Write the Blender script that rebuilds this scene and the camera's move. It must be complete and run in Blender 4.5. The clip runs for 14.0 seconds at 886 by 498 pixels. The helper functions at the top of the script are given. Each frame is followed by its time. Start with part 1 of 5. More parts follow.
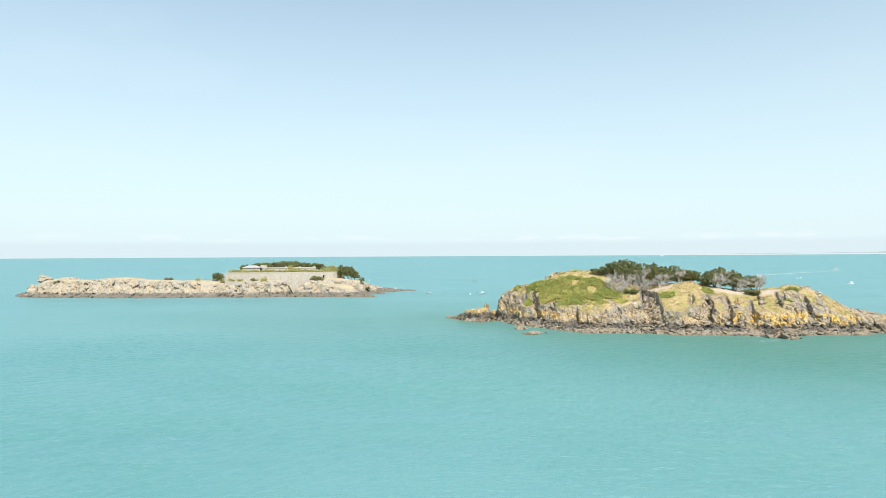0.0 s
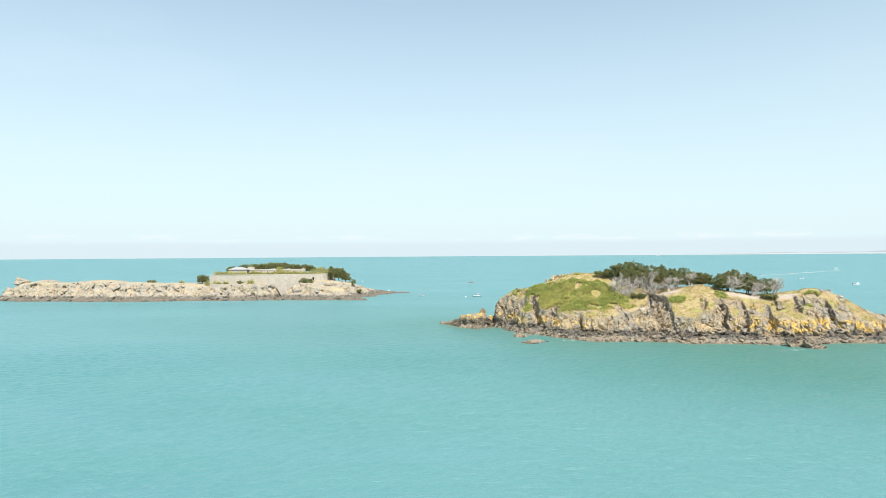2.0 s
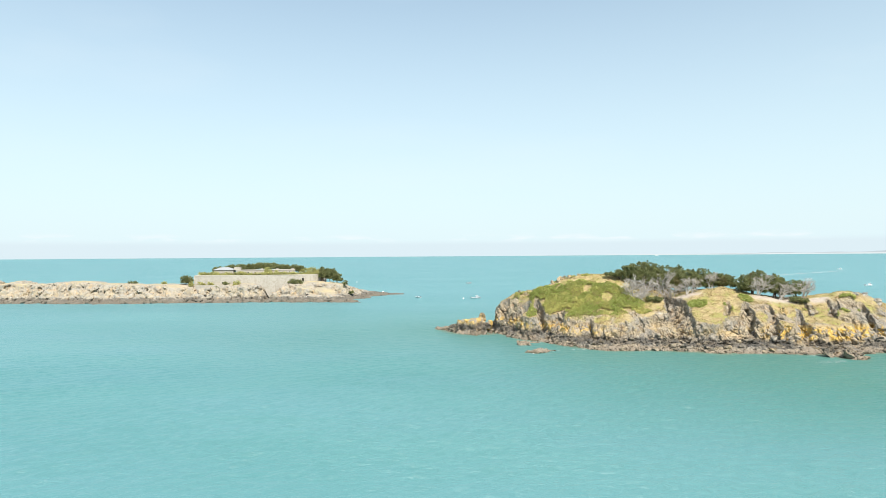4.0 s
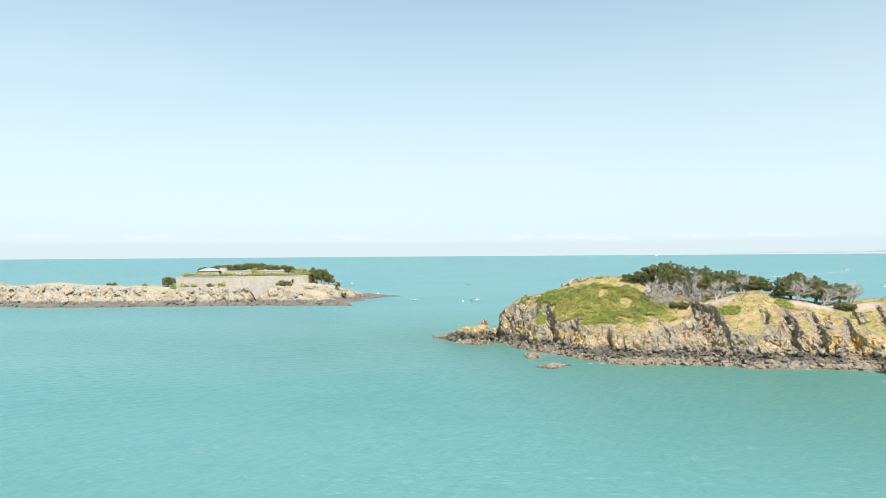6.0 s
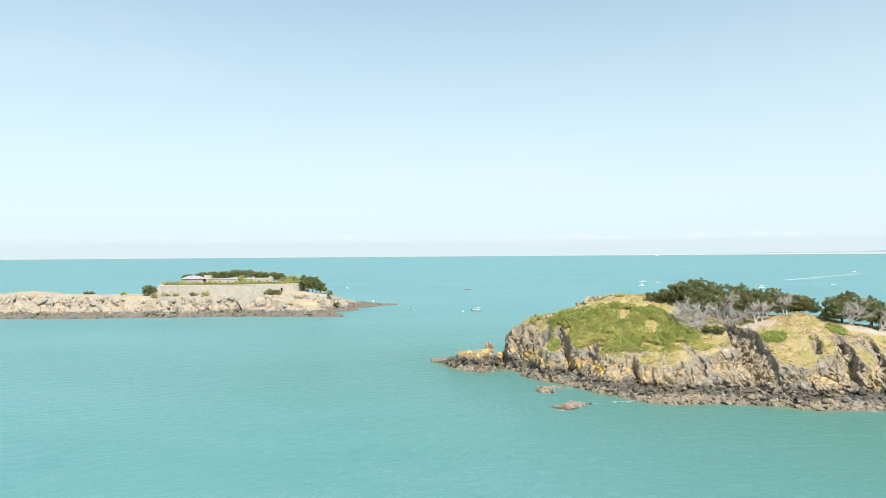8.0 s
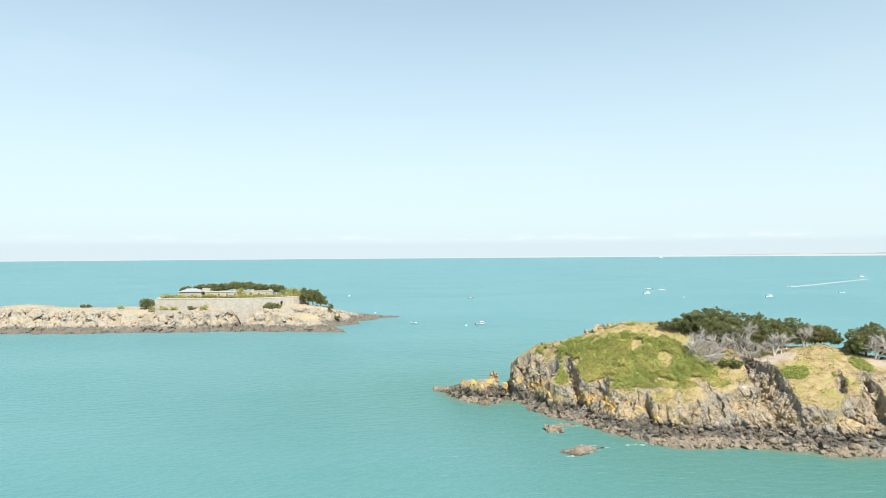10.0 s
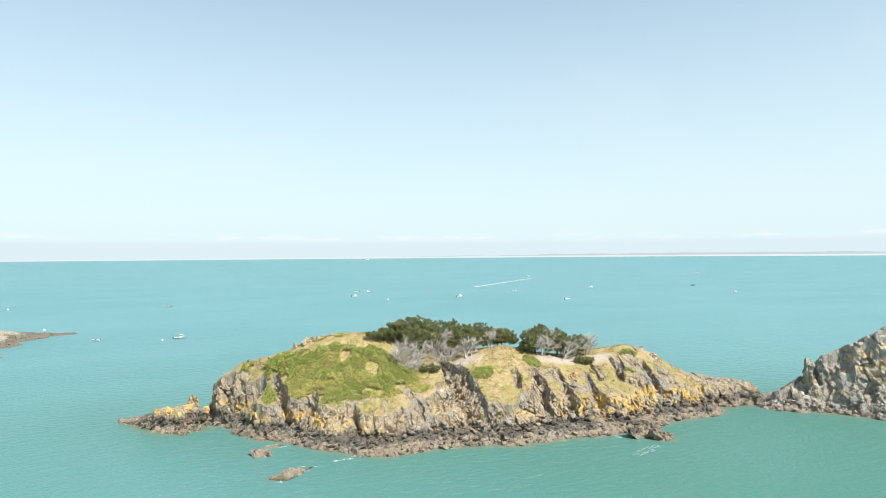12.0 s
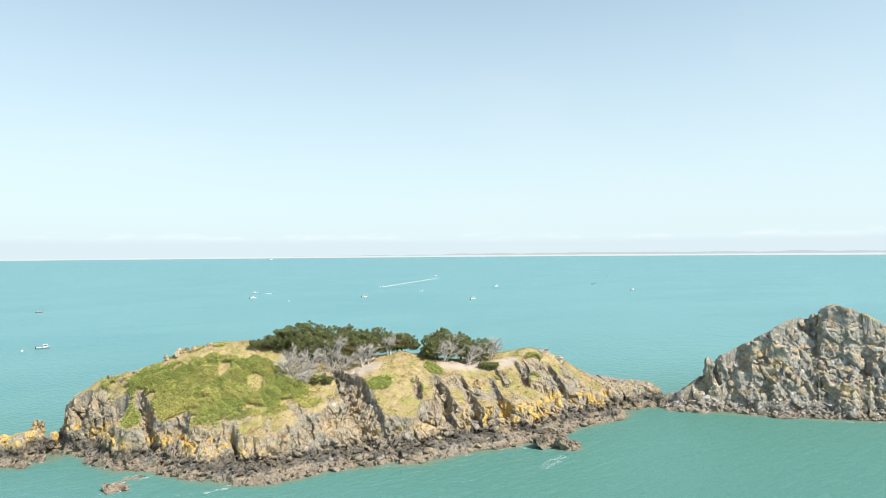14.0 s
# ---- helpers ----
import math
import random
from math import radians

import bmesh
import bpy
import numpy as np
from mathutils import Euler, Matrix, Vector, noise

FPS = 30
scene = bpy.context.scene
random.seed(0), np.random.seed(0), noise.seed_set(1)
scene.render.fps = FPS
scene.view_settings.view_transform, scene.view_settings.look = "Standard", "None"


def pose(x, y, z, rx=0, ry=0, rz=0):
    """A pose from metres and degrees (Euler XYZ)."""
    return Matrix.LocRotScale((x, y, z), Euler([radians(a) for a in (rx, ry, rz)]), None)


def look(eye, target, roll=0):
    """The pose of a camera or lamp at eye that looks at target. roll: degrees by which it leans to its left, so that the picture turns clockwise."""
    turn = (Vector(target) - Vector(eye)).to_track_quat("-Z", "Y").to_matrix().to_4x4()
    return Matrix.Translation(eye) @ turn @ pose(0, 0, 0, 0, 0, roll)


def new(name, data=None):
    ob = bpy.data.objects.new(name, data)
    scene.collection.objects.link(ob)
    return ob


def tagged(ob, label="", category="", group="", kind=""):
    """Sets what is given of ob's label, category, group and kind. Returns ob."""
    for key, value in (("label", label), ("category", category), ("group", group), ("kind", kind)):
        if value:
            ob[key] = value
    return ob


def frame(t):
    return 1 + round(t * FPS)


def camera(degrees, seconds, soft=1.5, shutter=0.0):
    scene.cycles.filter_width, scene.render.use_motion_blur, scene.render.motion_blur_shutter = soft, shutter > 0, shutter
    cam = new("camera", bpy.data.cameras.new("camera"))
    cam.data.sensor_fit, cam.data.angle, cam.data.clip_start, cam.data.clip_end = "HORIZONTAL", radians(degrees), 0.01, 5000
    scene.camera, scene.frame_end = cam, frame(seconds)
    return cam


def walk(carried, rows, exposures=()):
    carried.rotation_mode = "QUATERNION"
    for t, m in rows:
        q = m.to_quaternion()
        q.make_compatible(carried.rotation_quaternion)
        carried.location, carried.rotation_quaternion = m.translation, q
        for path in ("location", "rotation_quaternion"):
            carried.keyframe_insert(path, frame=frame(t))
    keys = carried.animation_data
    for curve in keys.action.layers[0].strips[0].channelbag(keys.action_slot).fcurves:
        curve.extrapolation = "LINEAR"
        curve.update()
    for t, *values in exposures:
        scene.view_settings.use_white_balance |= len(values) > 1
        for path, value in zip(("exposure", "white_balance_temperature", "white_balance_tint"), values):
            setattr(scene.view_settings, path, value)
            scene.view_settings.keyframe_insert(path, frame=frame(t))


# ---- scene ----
cam = camera(70.6, 14.0, 0.65)
PATH = [
    (0, (2.782, 3.203, 24.405), (2.734, 5.202, 24.427), -0.3),
    (0.5, (3.337, 6.758, 24.489), (3.291, 8.758, 24.512), -0.3),
    (1, (3.299, 10.404, 24.744), (3.258, 12.403, 24.767), -0.3),
    (1.5, (3.384, 14.187, 24.86), (3.346, 16.186, 24.883), -0.4),
    (2, (3.33, 18.528, 25.028), (3.295, 20.528, 25.05), -0.4),
    (4.5, (3.727, 42.746, 24.773), (3.7, 44.746, 24.795), -0.4),
    (5, (3.669, 48.046, 24.847), (3.643, 50.046, 24.869), -0.4),
    (5.5, (3.516, 53.153, 24.881), (3.493, 55.153, 24.903), -0.4),
    (6, (3.447, 58.6, 24.883), (3.425, 60.6, 24.905), -0.4),
    (6.5, (3.495, 63.824, 25.102), (3.473, 65.824, 25.123), -0.4),
    (7, (3.425, 69.343, 26.035), (3.404, 71.342, 26.057), -0.4),
    (7.5, (3.186, 74.279, 27.255), (3.168, 76.278, 27.275), -0.4),
    (8, (3.198, 79.698, 28.777), (3.18, 81.698, 28.797), -0.4),
    (10.3, (3.351, 86.600, 36.050), (3.322, 88.600, 36.072), -0.4),
    (10.5, (3.368, 86.871, 36.702), (3.366, 88.871, 36.724), -0.4),
    (10.7, (3.385, 87.056, 36.910), (3.551, 89.049, 36.932), -0.4),
    (11, (3.402, 87.415, 37.107), (3.86, 89.362, 37.128), -0.3),
    (11.5, (3.526, 88.292, 37.352), (4.239, 90.161, 37.373), -0.4),
    (12, (4.169, 89.792, 37.438), (5.024, 91.601, 37.458), -0.4),
    (12.5, (5.146, 91.715, 37.432), (6.045, 93.501, 37.452), -0.4),
    (13, (6.648, 94.313, 37.437), (7.546, 96.1, 37.457), -0.3),
    (13.5, (7.919, 97.146, 37.407), (8.871, 98.905, 37.426), -0.3),
    (13.8, (9.905, 98.050, 37.380), (10.957, 99.751, 37.398), -0.3),
    (14, (11.605, 98.703, 37.363), (12.714, 100.367, 37.38), -0.4),
]
walk(cam, [(t, look(e, g, r)) for t, e, g, r in PATH], [(0, 0.4), (14, 0.4)])
SUN_AZ_DEG, SUN_EL_DEG = 158, 50
SKY_STRENGTH = 0.14
HAZE, HAZE_COL, CLOUD_COL, BANK_COL = 0.96, (4.35, 5.25, 5.55), (4.9, 5.3, 5.5), (3.95, 4.6, 4.95)
SEA_A, SEA_B, SEA_C, SEA_SHOAL, SEA_BUMP = (0.106, 0.268, 0.272), (0.13, 0.3, 0.302), (0.138, 0.292, 0.322), (0.062, 0.178, 0.126), 1.1
WAVE = 0.0088
COAST_HAZE_COL, SHORE_HAZE_COL = (0.48, 0.545, 0.58), (0.68, 0.72, 0.72)

# ---------------------------------------------------------------- light
SUN_AZ, SUN_EL = radians(SUN_AZ_DEG), radians(SUN_EL_DEG)
sun_way = Vector((math.sin(SUN_AZ) * math.cos(SUN_EL), math.cos(SUN_AZ) * math.cos(SUN_EL), math.sin(SUN_EL)))
sun_data = bpy.data.lights.new("sun", "SUN")
sun_data.energy, sun_data.angle, sun_data.color = 4.6, radians(0.55), (1.0, 0.955, 0.88)
sun = new("sun", sun_data)
sun.matrix_world = look(sun_way * 100, (0, 0, 0))


def link(tree, a, out, b, inp):
    tree.links.new(a.outputs[out], b.inputs[inp])


def build_world():
    world = bpy.data.worlds.new("summer_sky")
    scene.world = world
    world.use_nodes = True
    t = world.node_tree
    t.nodes.clear()
    out, bg = t.nodes.new("ShaderNodeOutputWorld"), t.nodes.new("ShaderNodeBackground")
    sky = t.nodes.new("ShaderNodeTexSky")
    sky.sky_type, sky.sun_disc = "NISHITA", False
    sky.sun_elevation, sky.sun_rotation = SUN_EL, SUN_AZ
    sky.altitude, sky.air_density, sky.dust_density, sky.ozone_density = 20, 1.0, 1.6, 0.5
    # thin high haze and a row of small far clouds low over the horizon
    co = t.nodes.new("ShaderNodeTexCoord")
    sep = t.nodes.new("ShaderNodeSeparateXYZ")
    link(t, co, "Generated", sep, "Vector")
    hz = t.nodes.new("ShaderNodeMapRange")
    hz.inputs["From Min"].default_value, hz.inputs["From Max"].default_value = 0.0, 0.62
    hz.inputs["To Min"].default_value, hz.inputs["To Max"].default_value = 1.0, 0.02
    link(t, sep, "Z", hz, "Value")
    hp = t.nodes.new("ShaderNodeMath")
    hp.operation = "MULTIPLY"
    hp.inputs[1].default_value = HAZE
    link(t, hz, 0, hp, 0)
    mixh = t.nodes.new("ShaderNodeMix")
    mixh.data_type = "RGBA"
    mixh.inputs["B"].default_value = (*HAZE_COL, 1)
    link(t, hp, 0, mixh, "Factor")
    tint = t.nodes.new("ShaderNodeMix")
    tint.data_type, tint.blend_type = "RGBA", "MULTIPLY"
    tint.inputs["Factor"].default_value = 1.0
    tint.inputs["B"].default_value = (0.86, 1.0, 0.97, 1)
    link(t, sky, "Color", tint, "A")
    link(t, tint, "Result", mixh, "A")
    low = t.nodes.new("ShaderNodeMapRange")
    low.interpolation_type = "SMOOTHSTEP"
    for key, v in (("From Min", 0.016), ("From Max", 0.027), ("To Min", 0.75), ("To Max", 0.0)):
        low.inputs[key].default_value = v
    link(t, sep, "Z", low, "Value")
    bank = t.nodes.new("ShaderNodeMix")
    bank.data_type = "RGBA"
    bank.inputs["B"].default_value = (*BANK_COL, 1)
    link(t, low, 0, bank, "Factor")
    link(t, mixh, "Result", bank, "A")
    mp = t.nodes.new("ShaderNodeMapping")
    mp.inputs["Scale"].default_value = (16, 16, 90)
    link(t, co, "Generated", mp, "Vector")
    nz = t.nodes.new("ShaderNodeTexNoise")
    nz.inputs["Scale"].default_value, nz.inputs["Detail"].default_value = 1.0, 5
    link(t, mp, "Vector", nz, "Vector")
    band = t.nodes.new("ShaderNodeValToRGB")
    e = band.color_ramp.elements
    e[0].position, e[0].color = 0.022, (0, 0, 0, 1)
    e[1].position, e[1].color = 0.026, (1, 1, 1, 1)
    far = band.color_ramp.elements.new(0.036)
    far.color = (0, 0, 0, 1)
    link(t, sep, "Z", band, "Fac")
    thr = t.nodes.new("ShaderNodeMapRange")
    thr.inputs["From Min"].default_value, thr.inputs["From Max"].default_value = 0.5, 0.68
    link(t, nz, 0, thr, "Value")
    mul = t.nodes.new("ShaderNodeMath")
    mul.operation = "MULTIPLY"
    link(t, band, "Color", mul, 0)
    link(t, thr, 0, mul, 1)
    # long faint cirrus
    mp2 = t.nodes.new("ShaderNodeMapping")
    mp2.inputs["Scale"].default_value, mp2.inputs["Rotation"].default_value = (1.6, 5.0, 9.0), (0.25, 0.1, 0.5)
    link(t, co, "Generated", mp2, "Vector")
    nz2 = t.nodes.new("ShaderNodeTexNoise")
    nz2.inputs["Scale"].default_value, nz2.inputs["Detail"].default_value = 1.0, 6
    link(t, mp2, "Vector", nz2, "Vector")
    thr2 = t.nodes.new("ShaderNodeMapRange")
    thr2.inputs["From Min"].default_value, thr2.inputs["From Max"].default_value = 0.52, 0.8
    thr2.inputs["To Max"].default_value = 0.16
    link(t, nz2, 0, thr2, "Value")
    add = t.nodes.new("ShaderNodeMath")
    add.operation, add.use_clamp = "ADD", True
    link(t, mul, 0, add, 0)
    link(t, thr2, 0, add, 1)
    mixc = t.nodes.new("ShaderNodeMix")
    mixc.data_type = "RGBA"
    mixc.inputs["B"].default_value = (*CLOUD_COL, 1)
    link(t, add, 0, mixc, "Factor")
    link(t, bank, "Result", mixc, "A")
    link(t, mixc, "Result", bg, "Color")
    bg.inputs["Strength"].default_value = SKY_STRENGTH
    link(t, bg, 0, out, 0)


build_world()


# ---------------------------------------------------------------- materials
class Nodes:
    """A short way to write a node material."""

    def __init__(self, name, rough=0.9, spec=0.3):
        self.m = bpy.data.materials.new(name)
        self.m.use_nodes = True
        self.t = self.m.node_tree
        self.b = self.t.nodes["Principled BSDF"]
        self.b.inputs["Roughness"].default_value = rough
        self.b.inputs["Specular IOR Level"].default_value = spec
        self.geo = self.t.nodes.new("ShaderNodeNewGeometry")

    def node(self, kind):
        return self.t.nodes.new(kind)

    def put(self, sock, value):
        if isinstance(value, bpy.types.NodeSocket):
            self.t.links.new(value, sock)
        elif isinstance(value, tuple):
            sock.default_value = (*value, 1) if len(value) == 3 and sock.type == "RGBA" else value
        else:
            sock.default_value = value

    def pos(self, scale=(1, 1, 1)):
        n = self.node("ShaderNodeMapping")
        self.put(n.inputs["Vector"], self.geo.outputs["Position"])
        n.inputs["Scale"].default_value = scale
        return n.outputs[0]

    def noise(self, scale, detail=4, vec=None, rough=0.55):
        n = self.node("ShaderNodeTexNoise")
        self.put(n.inputs["Vector"], vec or self.geo.outputs["Position"])
        n.inputs["Scale"].default_value, n.inputs["Detail"].default_value = scale, detail
        n.inputs["Roughness"].default_value = rough
        return n.outputs[0]

    def cells(self, scale, vec=None, feature="DISTANCE_TO_EDGE"):
        n = self.node("ShaderNodeTexVoronoi")
        n.feature = feature
        self.put(n.inputs["Vector"], vec or self.geo.outputs["Position"])
        n.inputs["Scale"].default_value = scale
        return n.outputs[0]

    def attr(self, name):
        n = self.node("ShaderNodeAttribute")
        n.attribute_name = name
        return n.outputs["Fac"]

    def ramp(self, v, lo, hi, a=0.0, b=1.0, smooth=True):
        n = self.node("ShaderNodeMapRange")
        n.interpolation_type = "SMOOTHSTEP" if smooth else "LINEAR"
        self.put(n.inputs["Value"], v)
        for k, x in (("From Min", lo), ("From Max", hi), ("To Min", a), ("To Max", b)):
            n.inputs[k].default_value = x
        return n.outputs[0]

    def math(self, op, a, b=0.0, clamp=False):
        n = self.node("ShaderNodeMath")
        n.operation, n.use_clamp = op, clamp
        self.put(n.inputs[0], a)
        self.put(n.inputs[1], b)
        return n.outputs[0]

    def mix(self, f, a, b, blend="MIX"):
        n = self.node("ShaderNodeMix")
        n.data_type, n.blend_type = "RGBA", blend
        self.put(n.inputs["Factor"], f)
        self.put(n.inputs["A"], a)
        self.put(n.inputs["B"], b)
        return n.outputs["Result"]

    def z(self):
        n = self.node("ShaderNodeSeparateXYZ")
        self.put(n.inputs[0], self.geo.outputs["Position"])
        return n.outputs["Z"]

    def bump(self, h, dist, strength=1.0, after=None):
        n = self.node("ShaderNodeBump")
        n.inputs["Distance"].default_value, n.inputs["Strength"].default_value = dist, strength
        self.put(n.inputs["Height"], h)
        if after is not None:
            self.put(n.inputs["Normal"], after)
        return n.outputs[0]

    def done(self, color, normal=None):
        self.put(self.b.inputs["Base Color"], color)
        if normal is not None:
            self.put(self.b.inputs["Normal"], normal)
        return self.m


def rock_material(name, tan, grey, lichen_strength=1.0, far=False, white=0.0, tide=(0.47, 0.72)):
    n = Nodes(name, 0.92, 0.2)
    streak = n.pos((1.0, 1.0, 0.35))
    big = n.noise(0.16, 4)
    mid = n.noise(0.9, 5, streak)
    fine = n.noise(5.0, 5, None, 0.65)
    c = n.mix(n.ramp(big, 0.4, 0.6), tan, grey)
    c = n.mix(n.ramp(mid, 0.45, 0.75, 0, 0.8), c, (0.47, 0.385, 0.28))
    c = n.mix(n.ramp(n.noise(1.7, 4), 0.58, 0.74, 0, 0.5), c, (0.24, 0.22, 0.19))
    c = n.mix(n.ramp(fine, 0.46, 0.7, 0.0, 0.5), c, (0.24, 0.21, 0.17))
    # rusty iron stains
    c = n.mix(n.ramp(n.noise(0.33, 5), 0.54, 0.68, 0, 0.5), c, (0.47, 0.31, 0.17))
    # bare pale patches, bird droppings
    c = n.mix(n.ramp(n.noise(0.55, 6), 0.64 - 0.1 * white, 0.74 - 0.08 * white, 0, 0.65), c, (0.72, 0.69, 0.64))
    # darker lines along the joints, broken up by noise
    warp = n.node("ShaderNodeVectorMath")
    warp.operation = "MULTIPLY_ADD"
    wn = n.node("ShaderNodeTexNoise")
    wn.inputs["Scale"].default_value, wn.inputs["Detail"].default_value = 0.8, 4
    n.put(wn.inputs["Vector"], n.geo.outputs["Position"])
    n.put(warp.inputs[0], wn.outputs["Color"])
    warp.inputs[1].default_value = (2.2, 2.2, 2.2)
    n.put(warp.inputs[2], n.pos((1.0, 1.0, 0.5)))
    joint = n.math("MULTIPLY", n.ramp(n.cells(0.42, warp.outputs[0]), 0.0, 0.05, 1.0, 0.0), n.ramp(n.noise(0.7, 3), 0.4, 0.6))
    small = n.math("MULTIPLY", n.ramp(n.cells(1.25, warp.outputs[0]), 0.0, 0.08, 1.0, 0.0), n.ramp(n.noise(0.9, 3), 0.42, 0.6))
    seam = n.math("MAXIMUM", joint, n.math("MULTIPLY", small, 0.75))
    c = n.mix(n.math("MULTIPLY", seam, 0.62), c, (0.085, 0.075, 0.06))
    # orange and yellow lichen
    lic = n.math("MULTIPLY", n.attr("lichen"), n.ramp(n.noise(0.42, 6, None, 0.62), 0.475, 0.54))
    lc = n.mix(n.ramp(n.noise(2.4, 3), 0.4, 0.65), (0.72, 0.42, 0.07), (0.66, 0.5, 0.2))
    c = n.mix(n.math("MULTIPLY", lic, 0.92 * lichen_strength), c, lc)
    # tidal bands: black lichen over barnacles
    wob = n.math("ADD", n.z(), n.math("MULTIPLY", n.math("SUBTRACT", n.noise(0.35, 4), 0.5), 3.2))
    black = n.math("MULTIPLY", n.ramp(wob, 0.9, 1.5), n.ramp(wob, 2.3, 3.2, 1.0, 0.0))
    patchy = n.ramp(n.noise(0.21, 5, None, 0.62), tide[0], tide[1], 1.0, 0.12)
    c = n.mix(n.math("MULTIPLY", n.math("MULTIPLY", black, patchy), n.ramp(mid, 0.3, 0.66, 0.95, 0.6)), c, (0.075, 0.068, 0.06))
    barn = n.ramp(wob, 0.6, 1.3, 1.0, 0.0)
    c = n.mix(n.math("MULTIPLY", barn, 0.8), c, n.mix(fine, (0.15, 0.125, 0.095), (0.42, 0.335, 0.25)))
    # wet weed at the water's edge
    c = n.mix(n.ramp(wob, -0.35, 0.25, 0.75, 0.0), c, (0.1, 0.085, 0.05))
    if far:
        c = n.mix(n.ramp(n.math("ADD", wob, n.math("MULTIPLY", n.math("SUBTRACT", mid, 0.5), 4.0)), 0.9, 2.8, 0.9, 0.0), c, n.mix(fine, (0.09, 0.08, 0.065), (0.2, 0.17, 0.13)))
    # thin turf and soil
    gm = n.math("MULTIPLY", n.attr("turf"), n.ramp(n.noise(1.3, 4), 0.08, 0.24))
    gc = n.mix(n.ramp(n.noise(0.3, 5), 0.42, 0.62), (0.48, 0.37, 0.19), (0.36, 0.33, 0.11))
    gc = n.mix(n.ramp(n.noise(0.75, 5), 0.48, 0.64, 0, 0.7), gc, (0.36, 0.25, 0.13))
    gc = n.mix(n.ramp(fine, 0.46, 0.7, 0.0, 0.4), gc, (0.2, 0.15, 0.07))
    gc = n.mix(n.attr("bare"), gc, n.mix(fine, (0.42, 0.34, 0.27), (0.58, 0.5, 0.42)))
    c = n.mix(gm, c, gc)
    if far:
        return n.done(c)
    crack = n.math("MULTIPLY", n.ramp(n.cells(0.75, warp.outputs[0]), 0.0, 0.07), n.ramp(n.attr("turf"), 0.0, 0.5, 0.6, 0.0))
    nb = n.bump(n.math("ADD", crack, n.math("ADD", mid, n.math("MULTIPLY", fine, 0.7))), 0.5, 0.8)
    return n.done(c, nb)


def leaf_material(name, dark, light, dry, dry_amount=0.25, toned=None):
    """toned: a second colour that the mesh's "tone" mixes in, bush by bush."""
    n = Nodes(name, 0.75, 0.25)
    r = n.node("ShaderNodeNewGeometry").outputs["Random Per Island"]
    c = n.mix(r, dark, light)
    if toned:
        c = n.mix(n.attr("tone"), c, toned)
    c = n.mix(n.ramp(n.noise(0.22, 4), 0.62 - 0.3 * dry_amount, 0.72 - 0.2 * dry_amount, 0, 0.75), c, dry)
    c = n.mix(n.ramp(n.noise(1.1, 3), 0.3, 0.7, 0, 0.3), c, dark)
    through_leaf, both = n.node("ShaderNodeBsdfTranslucent"), n.node("ShaderNodeMixShader")
    n.put(through_leaf.inputs["Color"], c)
    both.inputs[0].default_value = 0.3
    n.t.links.new(n.b.outputs[0], both.inputs[1])
    n.t.links.new(through_leaf.outputs[0], both.inputs[2])
    n.t.links.new(both.outputs[0], n.t.nodes["Material Output"].inputs["Surface"])
    return n.done(c)


def plain(name, color, rough=0.6, spec=0.4, vary=0.15, scale=2.0):
    n = Nodes(name, rough, spec)
    dark = tuple(v * (1 - vary) for v in color)
    return n.done(n.mix(n.noise(scale, 5), dark, color))


def sea_material():
    n = Nodes("sea_water", 0.5, 0.0)
    n.b.inputs["IOR"].default_value = 1.33
    big = n.noise(0.006, 4, n.pos((1.0, 2.2, 1)))
    c = n.mix(n.ramp(big, 0.35, 0.66), SEA_A, SEA_B)
    c = n.mix(n.ramp(n.noise(0.03, 4, n.pos((0.7, 1.6, 1))), 0.35, 0.7, 0, 0.45), c, SEA_C)
    sh = n.attr("shoal")
    c = n.mix(n.math("MULTIPLY", sh, 0.75), c, SEA_SHOAL)
    c = n.mix(n.ramp(n.math("ADD", n.attr("edge"), n.math("MULTIPLY", n.noise(0.4, 4), 0.5)), 0.75, 1.35, 0, 0.7), c, (0.17, 0.2, 0.13))
    w1 = n.noise(0.12, 3, n.pos((0.8, 1.25, 1)), 0.5)
    crest = n.node("ShaderNodeMapping")
    crest.inputs["Rotation"].default_value, crest.inputs["Scale"].default_value = (0, 0, radians(-32)), (0.42, 1.0, 1.0)
    n.put(crest.inputs["Vector"], n.geo.outputs["Position"])
    w2 = n.noise(0.62, 3, crest.outputs[0], 0.55)
    w3 = n.noise(1.7, 3, crest.outputs[0], 0.6)
    gust = n.ramp(n.noise(0.012, 3), 0.3, 0.7, 0.7, 1.2)
    h = n.math("ADD", n.math("MULTIPLY", n.math("ADD", n.math("MULTIPLY", w1, 0.6), n.math("MULTIPLY", w2, 1.3)), n.attr("open")), n.math("MULTIPLY", w3, 0.5))
    nb = n.bump(n.math("MULTIPLY", h, gust), 1.0, SEA_BUMP)
    # light scattered in the water's body takes no ripple; the gloss of its skin does
    n.b.inputs["Coat Weight"].default_value, n.b.inputs["Coat IOR"].default_value = 1.0, 1.33
    n.put(n.b.inputs["Coat Normal"], nb)
    level = n.node("ShaderNodeCombineXYZ")
    level.inputs[2].default_value = 1.0
    n.put(n.b.inputs["Normal"], level.outputs[0])
    n.put(n.b.inputs["Coat Roughness"], n.ramp(n.attr("open"), 0.8, 1.0, 0.42, 0.36))
    return n.done(c)


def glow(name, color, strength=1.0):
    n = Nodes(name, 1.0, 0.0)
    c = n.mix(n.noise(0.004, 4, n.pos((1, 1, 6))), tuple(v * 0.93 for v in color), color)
    # emission stands for the brightness of hazy air; the surface is no lamp
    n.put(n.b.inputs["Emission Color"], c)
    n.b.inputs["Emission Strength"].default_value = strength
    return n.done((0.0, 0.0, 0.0))


